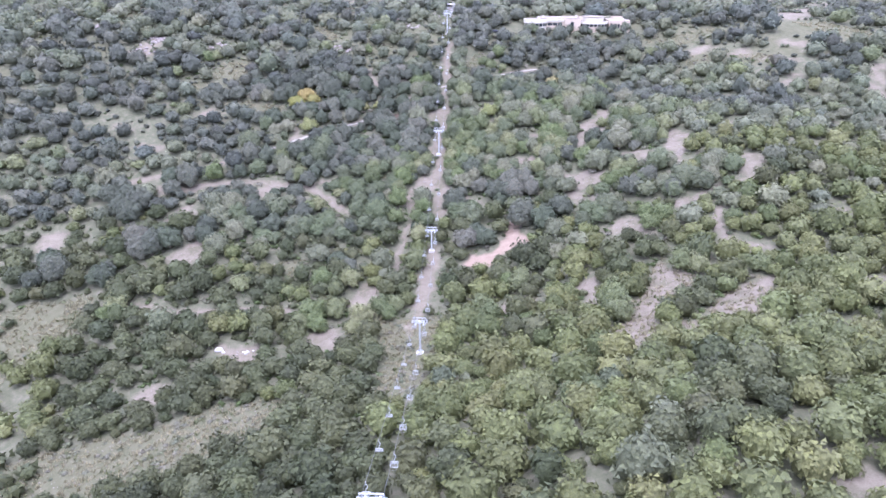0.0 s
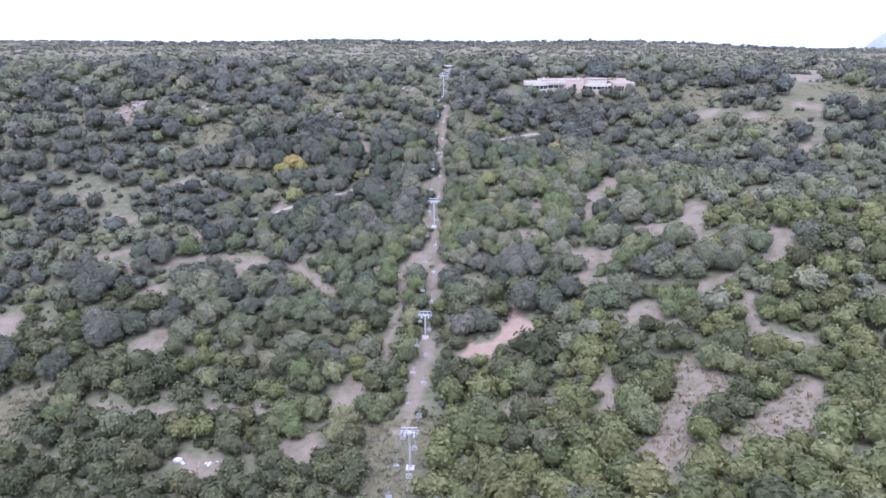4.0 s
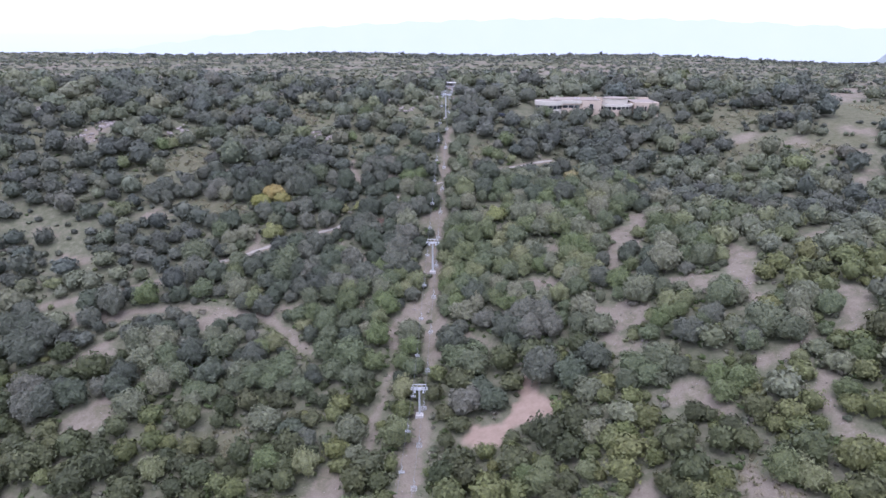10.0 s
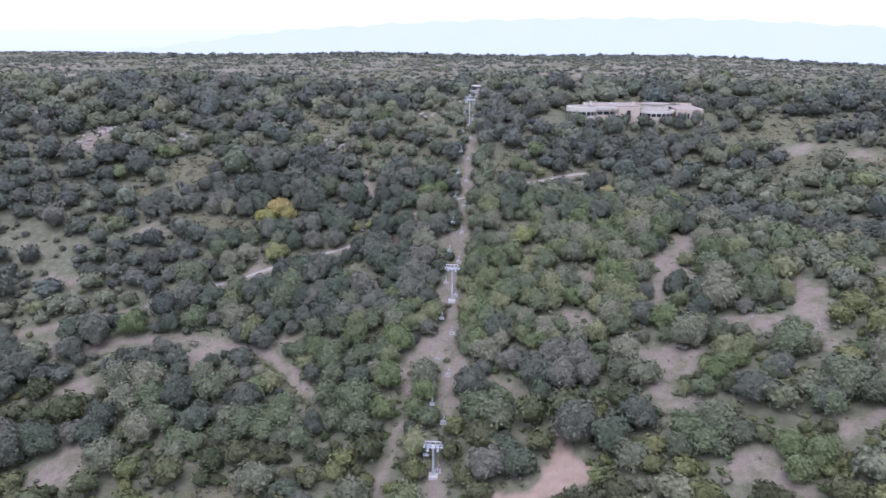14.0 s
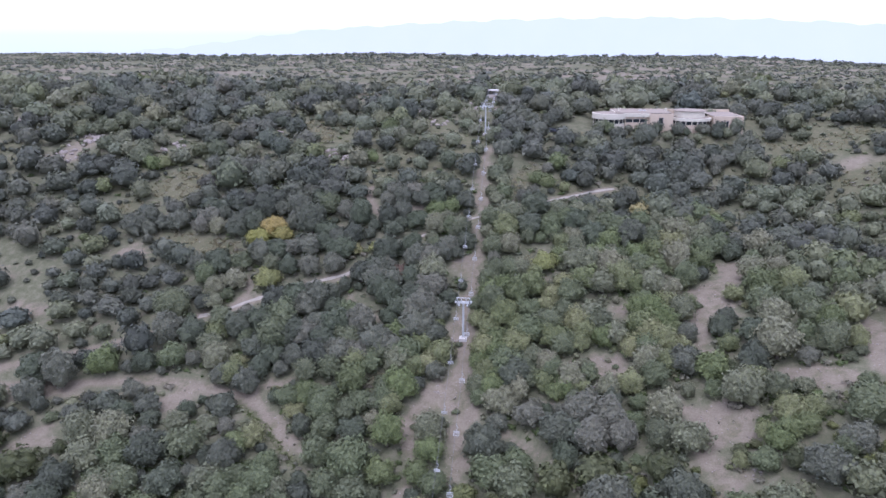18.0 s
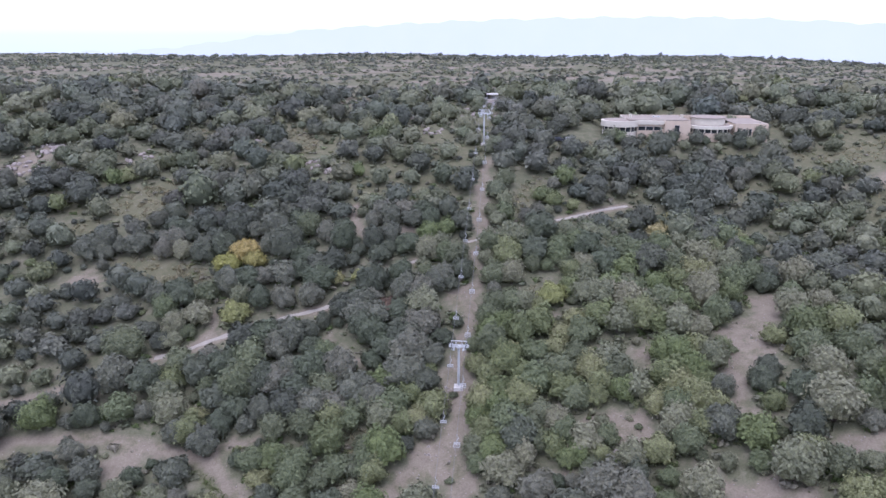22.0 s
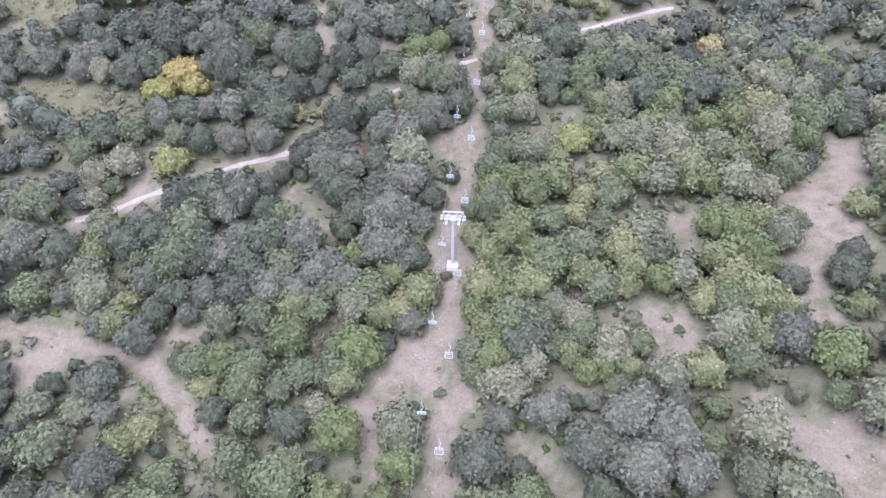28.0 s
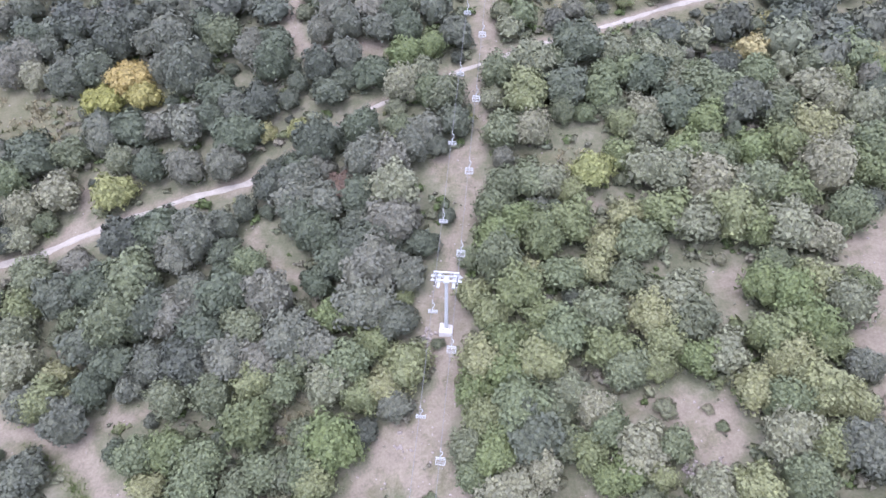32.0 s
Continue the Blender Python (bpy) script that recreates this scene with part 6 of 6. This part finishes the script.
def front_wall(name, x0, x1, y, z0, z1, thick, openings, mat):
    """A straight wall with openings through it, each with a frame and a pane. openings: x, width, sill, head."""
    def build(bm):
        xs = sorted({x0, x1, *(x + s * w / 2 for x, w, _, _ in openings for s in (-1, 1))})
        zs = sorted({z0, z1, *(v for _, _, a, b in openings for v in (a, b))})
        solid = {(i, j) for i in range(len(xs) - 1) for j in range(len(zs) - 1)
                 if not any(abs((xs[i] + xs[i + 1]) / 2 - x) < w / 2 and a < (zs[j] + zs[j + 1]) / 2 < b for x, w, a, b in openings)}
        v = {(i, j, k): bm.verts.new((xs[i], y + k * thick, zs[j])) for i in range(len(xs)) for j in range(len(zs)) for k in (0, 1)}
        for i, j in solid:
            for k in (0, 1):
                bm.faces.new((v[i, j, k], v[i + 1, j, k], v[i + 1, j + 1, k], v[i, j + 1, k]))
            for (di, dj), a, b in (((-1, 0), (0, 0), (0, 1)), ((1, 0), (1, 0), (1, 1)), ((0, -1), (0, 0), (1, 0)), ((0, 1), (0, 1), (1, 1))):
                if (i + di, j + dj) not in solid:
                    bm.faces.new((v[i + a[0], j + a[1], 0], v[i + b[0], j + b[1], 0], v[i + b[0], j + b[1], 1], v[i + a[0], j + a[1], 1]))
    piece(name, build, mat, house)
    for x, w, s, h in openings:
        win = piece("window", lambda bm: (box(bm, (x - w / 2, y + 0.1, s), (x - w / 2 + 0.07, y + 0.2, h)), box(bm, (x + w / 2 - 0.07, y + 0.1, s), (x + w / 2, y + 0.2, h)), box(bm, (x - w / 2 + 0.07, y + 0.1, h - 0.07), (x + w / 2 - 0.07, y + 0.2, h))), mat_white, house)
        piece("pane", lambda bm: box(bm, (x - w / 2 + 0.07, y + 0.14, s), (x + w / 2 - 0.07, y + 0.16, h - 0.07)), mat_glass, win, "dark glass pane")


round_hall(47.9, 384.5, 5.9, 44.7, 46.3, 48.2, 9, mat_plaster)
round_hall(78.0, 385.0, 7.4, 44.6, 45.9, 46.9, 11, mat_render)
piece("upper_drum", lambda bm: arc_wall(bm, 78.0, 386.0, 5.0, 5.5, 46.9, 49.2, 0, 360, 40), mat_plaster, house)
piece("upper_roof", lambda bm: (disc(bm, (78.0, 386.0, 49.2), (0, 0, 1), 5.9, 0.25, 40)), mat_roof, house)
front_wall("wall", 53.4, 62.2, 381.5, HZ - 1.5, 47.0, 0.35, [(54.9, 2.4, 45.0, 46.3), (57.5, 2.4, 45.0, 46.3), (60.1, 2.4, 45.0, 46.3)], mat_render)
piece("fascia", lambda bm: box(bm, (53.2, 380.9, 47.0), (62.2, 381.9, 48.3), 0.03), mat_plaster, house)
front_wall("wall", 62.2, 70.6, 379.6, HZ - 1.5, 48.4, 0.35, [(66.2, 1.7, 44.2, 47.0)], mat_render)
piece("side_wall", lambda bm: box(bm, (62.2, 379.95, HZ - 1.5), (62.5, 386, 48.4)), mat_render, house)
front_wall("wall", 85.3, 96.0, 379.4, HZ - 1.5, 47.7, 0.35, [(86.6, 0.9, 43.8, 46.0), (88.3, 0.9, 43.8, 46.0), (90.3, 0.9, 43.8, 46.0)], mat_render)
piece("side_wall", lambda bm: box(bm, (85.3, 379.75, HZ - 1.5), (85.6, 388, 47.45)), mat_render, house)
piece("side_wall", lambda bm: box(bm, (70.3, 379.95, HZ - 1.5), (70.6, 388, 48.3)), mat_render, house)
piece("side_wall", lambda bm: box(bm, (95.65, 379.75, HZ - 1.5), (96.0, 397, 47.7)), mat_render, house)
piece("side_wall", lambda bm: box(bm, (50.0, 386.0, HZ - 1.5), (50.35, 397, 48.4)), mat_plaster, house)
piece("back_wall", lambda bm: box(bm, (50.0, 397.0, HZ - 1.5), (96.0, 397.35, 48.6)), mat_render, house)
piece("roof", lambda bm: box(bm, (50.35, 381.9, 48.3), (70.6, 397, 48.55)), mat_roof, house)
piece("roof", lambda bm: box(bm, (85.3, 379.75, 47.45), (95.65, 397, 47.7)), mat_roof, house)
piece("roof", lambda bm: box(bm, (70.6, 386.5, 46.5), (85.3, 397, 46.8)), mat_roof, house)
for vx, vy in ((52.0, 388.0), (69.5, 388.0)):
    piece("chimney", lambda bm: (box(bm, (vx - 0.4, vy - 0.4, 48.55), (vx + 0.4, vy + 0.4, 49.6), 0.03), box(bm, (vx - 0.5, vy - 0.5, 49.6), (vx + 0.5, vy + 0.5, 49.72))), mat_plaster, house)
for vx in (60.5, 62.0):
    piece("rooflight", lambda bm: (box(bm, (vx - 0.5, 389.4, 48.55), (vx + 0.5, 390.4, 48.8), 0.04), disc(bm, (vx, 389.9, 48.85), (0, 0, 1), 0.42, 0.12, 14)), mat_white, house)


# ---- cars on the parking place ----
mat_car = surface("white_car_paint", (0.72, 0.74, 0.75), (0.82, 0.83, 0.84), 0.5, 0.25)
mat_car_dark = surface("dark_car_paint", (0.02, 0.025, 0.03), (0.05, 0.05, 0.06), 0.5, 0.25)


def car(x, y, turn, paint, label):
    ob = thing("car", label, "car", pose(x, y, ground_z(x, y) + 0.05, 0, 0, turn), "parked cars")
    def body(bm):
        rows = [(-2.1, 0.45, 0.85), (-1.6, 0.28, 0.98), (1.5, 0.28, 0.95), (2.1, 0.45, 0.75)]
        ring = [[bm.verts.new((px, sy * 0.85, z)) for sy, z in ((-1, a), (1, a), (1, b), (-1, b))] for px, a, b in rows]
        for p, q in zip(ring, ring[1:]):
            for k in range(4):
                bm.faces.new((p[k], p[(k + 1) % 4], q[(k + 1) % 4], q[k]))
        bm.faces.new(ring[0])
        bm.faces.new(list(reversed(ring[-1])))
    piece("body", body, paint, ob)
    def cabin(bm):
        lo = [bm.verts.new(p) for p in ((-1.9, -0.78, 0.97), (1.1, -0.78, 0.95), (1.1, 0.78, 0.95), (-1.9, 0.78, 0.97))]
        hi = [bm.verts.new(p) for p in ((-1.5, -0.62, 1.45), (0.35, -0.62, 1.47), (0.35, 0.62, 1.47), (-1.5, 0.62, 1.45))]
        for k in range(4):
            bm.faces.new((lo[k], lo[(k + 1) % 4], hi[(k + 1) % 4], hi[k]))
    piece("windows", cabin, mat_glass, ob, "dark car windows")
    piece("roof", lambda bm: box(bm, (-1.52, -0.64, 1.44), (0.37, 0.64, 1.5), 0.02), paint, ob)
    for wx in (-1.3, 1.3):
        for wy in (-0.8, 0.8):
            wheel = piece("wheel", lambda bm: disc(bm, (wx, wy, 0.3), (0, 1, 0), 0.32, 0.2, 18), mat_rubber, ob)
            piece("hubcap", lambda bm: disc(bm, (wx, wy + math.copysign(0.105, wy), 0.3), (0, 1, 0), 0.19, 0.02, 12), mat_steel, wheel)
    return ob


car(30.5, 374.0, 8, mat_car, "white hatchback parked on bare ground by the restaurant")
car(27.0, 373.0, -12, mat_car_dark, "dark hatchback parked on bare ground by the restaurant")


# ---- the gravel track that crosses the slope ----
def track(points, name):
    def build(bm):
        rows = []
        fine = []
        for (ax, ay, ar), (bx, by, br) in zip(points, points[1:]):
            n = max(2, int(math.hypot(bx - ax, by - ay) / 1.2))
            fine += [(ax + (bx - ax) * k / n, ay + (by - ay) * k / n, ar + (br - ar) * k / n) for k in range(n)]
        fine.append(points[-1])
        for k, (x, y, r) in enumerate(fine):
            x0, y0, _ = fine[max(k - 1, 0)]
            x1, y1, _ = fine[min(k + 1, len(fine) - 1)]
            d = Vector((x1 - x0, y1 - y0)).normalized()
            w = r * 0.58 + 0.12 * math.sin(k * 1.7) + 0.1 * math.sin(k * 0.6)
            rows.append([bm.verts.new((x - d.y * o * w, y + d.x * o * w, ground_z(x - d.y * o * w, y + d.x * o * w) + (0.09 if abs(o) < 0.9 else -0.05))) for o in (1, 0.75, 0, -0.75, -1)])
        for p, q in zip(rows, rows[1:]):
            for k in range(4):
                bm.faces.new((p[k], p[k + 1], q[k + 1], q[k]))
    ob = piece(name, build, mat_gravel)
    tagged(ob, "narrow pale gravel track cut across the slope", "track", kind="structure")


track(ROAD[0], "road")


# ---- stones ----
def boulder_mesh(seed):
    r = np.random.default_rng(seed)
    v, f = ICO2
    n = r.normal(size=(6, 3))
    v = v.copy()
    for d in n:
        d = d / np.linalg.norm(d)
        k = v @ d
        v -= np.maximum(k - 0.62, 0)[:, None] * d
    v = v * (1 + r.uniform(-0.06, 0.06, len(v)))[:, None] * np.array([1, 0.8, 0.62])
    return mesh_of("boulder", v, f.ravel(), np.full(len(f), 3), [mat_stone])


boulders = [boulder_mesh(40 + k) for k in range(5)]
STONY = CRAGS + ROCKS + [[(31.5, 248.5, 1.8), (28.5, 249.0, 1.2)], [(0.5, 395.0, 9.0)], [(-4.0, 268.0, 1.0)], [(-6.0, 254.0, 1.5)], [(50.0, 219.0, 1.5)], [(80.0, 232.0, 2.0)]]
for s in STONY:
    for k in range(12 if len(s) == 1 else 58):
        cx, cy, cr = s[int(rng.integers(len(s)))]
        a, d = rng.uniform(0, 6.28), cr * math.sqrt(rng.random())
        x, y = cx + d * math.cos(a), cy + d * math.sin(a)
        size = float(rng.uniform(0.12, 0.38) if cr < 2.5 and cy < 345 else rng.uniform(0.45, 1.3))
        ob = new("boulder", boulders[int(rng.integers(5))])
        ob.matrix_basis = pose(x, y, ground_z(x, y) + 0.1 * size, 0, 0, float(rng.uniform(0, 360))) @ Matrix.Diagonal((size, size, size, 1))
        tagged(ob, "pale grey angular boulder lying on the slope", "boulder", "boulders")

mat_lime = surface("whitewashed_stone", (0.46, 0.44, 0.41), (0.62, 0.6, 0.57), 1.2, 0.9, strength=0.6, depth=0.05)
for x, y, size, tall in ((-62.6, 170.3, 1.25, 1.5), (-61.2, 169.6, 0.7, 1.0), (-54.2, 168.1, 0.9, 1.3), (-55.3, 168.8, 0.5, 0.8), (-58.0, 166.5, 0.45, 0.7), (-52.6, 169.0, 0.4, 0.6)):
    block = boulders[int(rng.integers(5))].copy()
    block.materials[0] = mat_lime
    ob = new("wall_block", block)
    ob.matrix_basis = pose(x, y, ground_z(x, y) + 0.15 * size, 0, 0, float(rng.uniform(0, 360))) @ Matrix.Diagonal((size, size, size * tall, 1))
    tagged(ob, "white broken block of an old wall among shrubs", "stone block", "wall blocks")

marker = boulders[2].copy()
marker.materials[0] = mat_lime
ob = new("boulder", marker)
ob.matrix_basis = pose(-4.0, 265.6, ground_z(-4.0, 265.6) + 0.05, 0, 0, 40) @ Matrix.Diagonal((0.55, 0.55, 0.6, 1))
tagged(ob, "whitish rounded boulder on bare soil beside the lift tower", "boulder", "boulders")

pebbles = []
for x, y in zip(rng.uniform(-110, 110, 9000), rng.uniform(110, 345, 9000)):
    pebbles.append((x, y))
pebbles = np.array(pebbles)
pin = np.maximum(np.maximum(inside(pebbles[:, 0], pebbles[:, 1], SOIL), inside(pebbles[:, 0], pebbles[:, 1], LANE)), inside(pebbles[:, 0], pebbles[:, 1], GRASS))
vs, fs, n = [], [], 0
for (x, y), b in zip(pebbles, pin):
    if b > -0.6:
        sz = rng.uniform(0.06, 0.2)
        v = ICO1[0] * sz * rng.uniform(0.6, 1.2, (1, 3)) + np.array([x, y, ground_z(x, y)])
        vs.append(v)
        fs.append(ICO1[1] + n)
        n += len(v)
f = np.concatenate(fs)
tagged(new("rubble", mesh_of("rubble", np.concatenate(vs), f.ravel(), np.full(len(f), 3), [mat_stone])), "small pale stones strewn over bare soil", "stones", kind="stuff")


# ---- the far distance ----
# mountains glow evenly: the haze is painted as their pale blue emission
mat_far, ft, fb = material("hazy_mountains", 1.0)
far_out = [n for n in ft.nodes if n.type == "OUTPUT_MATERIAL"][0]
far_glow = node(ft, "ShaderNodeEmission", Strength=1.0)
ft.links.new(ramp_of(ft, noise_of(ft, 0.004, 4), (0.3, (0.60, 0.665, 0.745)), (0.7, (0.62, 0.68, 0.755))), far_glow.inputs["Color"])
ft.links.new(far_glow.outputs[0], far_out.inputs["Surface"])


def range_of(name, far, crest, mat, label):
    """A ridge along an arc in the distance: crest gives its height at each bearing in degrees from straight ahead."""
    bear = np.linspace(-50, 50, 201)
    rows = []
    for depth, share in ((0, 0.0), (150, 0.6), (300, 1.0)):
        for b in bear:
            h = -400 + (crest(b) + 400) * share
            rows.append(((far + depth) * math.sin(radians(b)), (far + depth) * math.cos(radians(b)), h))
    n = len(bear)
    q = np.array([(r * n + k, r * n + k + 1, (r + 1) * n + k + 1, (r + 1) * n + k) for r in range(2) for k in range(n - 1)])
    tagged(new(name, mesh_of(name, np.array(rows), q.ravel(), np.full(len(q), 4), [mat], True)), label, "mountains", kind="structure")


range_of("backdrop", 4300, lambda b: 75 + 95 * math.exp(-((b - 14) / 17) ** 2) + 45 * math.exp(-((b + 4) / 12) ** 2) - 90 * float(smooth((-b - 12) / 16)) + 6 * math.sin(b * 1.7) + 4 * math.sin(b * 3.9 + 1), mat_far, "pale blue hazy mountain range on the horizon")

mat_hill = surface("far_hill_scrub", (0.20, 0.23, 0.22), (0.33, 0.35, 0.34), 0.02, 1.0)
hx, hy = np.meshgrid(np.linspace(-420, 420, 61), np.linspace(-420, 420, 61))
hd = np.hypot(hx, hy)
hz = -150 + 205 * np.exp(-(hd / 150) ** 2) + 60 * np.exp(-((hx - 170) ** 2 + hy ** 2) / 140 ** 2) + 6 * np.sin(hx / 23) * np.sin(hy / 31) - 80 * smooth((hd - 250) / 170)
hk = (np.arange(60)[:, None] * 61 + np.arange(60)[None, :]).ravel()
hq = np.stack([hk, hk + 1, hk + 62, hk + 61], -1)
hill = new("backdrop_hill", mesh_of("backdrop_hill", np.stack([hx.ravel(), hy.ravel(), hz.ravel()], -1), hq.ravel(), np.full(len(hq), 4), [mat_hill], True))
hill.matrix_basis = pose(1560, 2560, -18)
tagged(hill, "grey-green wooded hill in the distance", "hill", kind="structure")
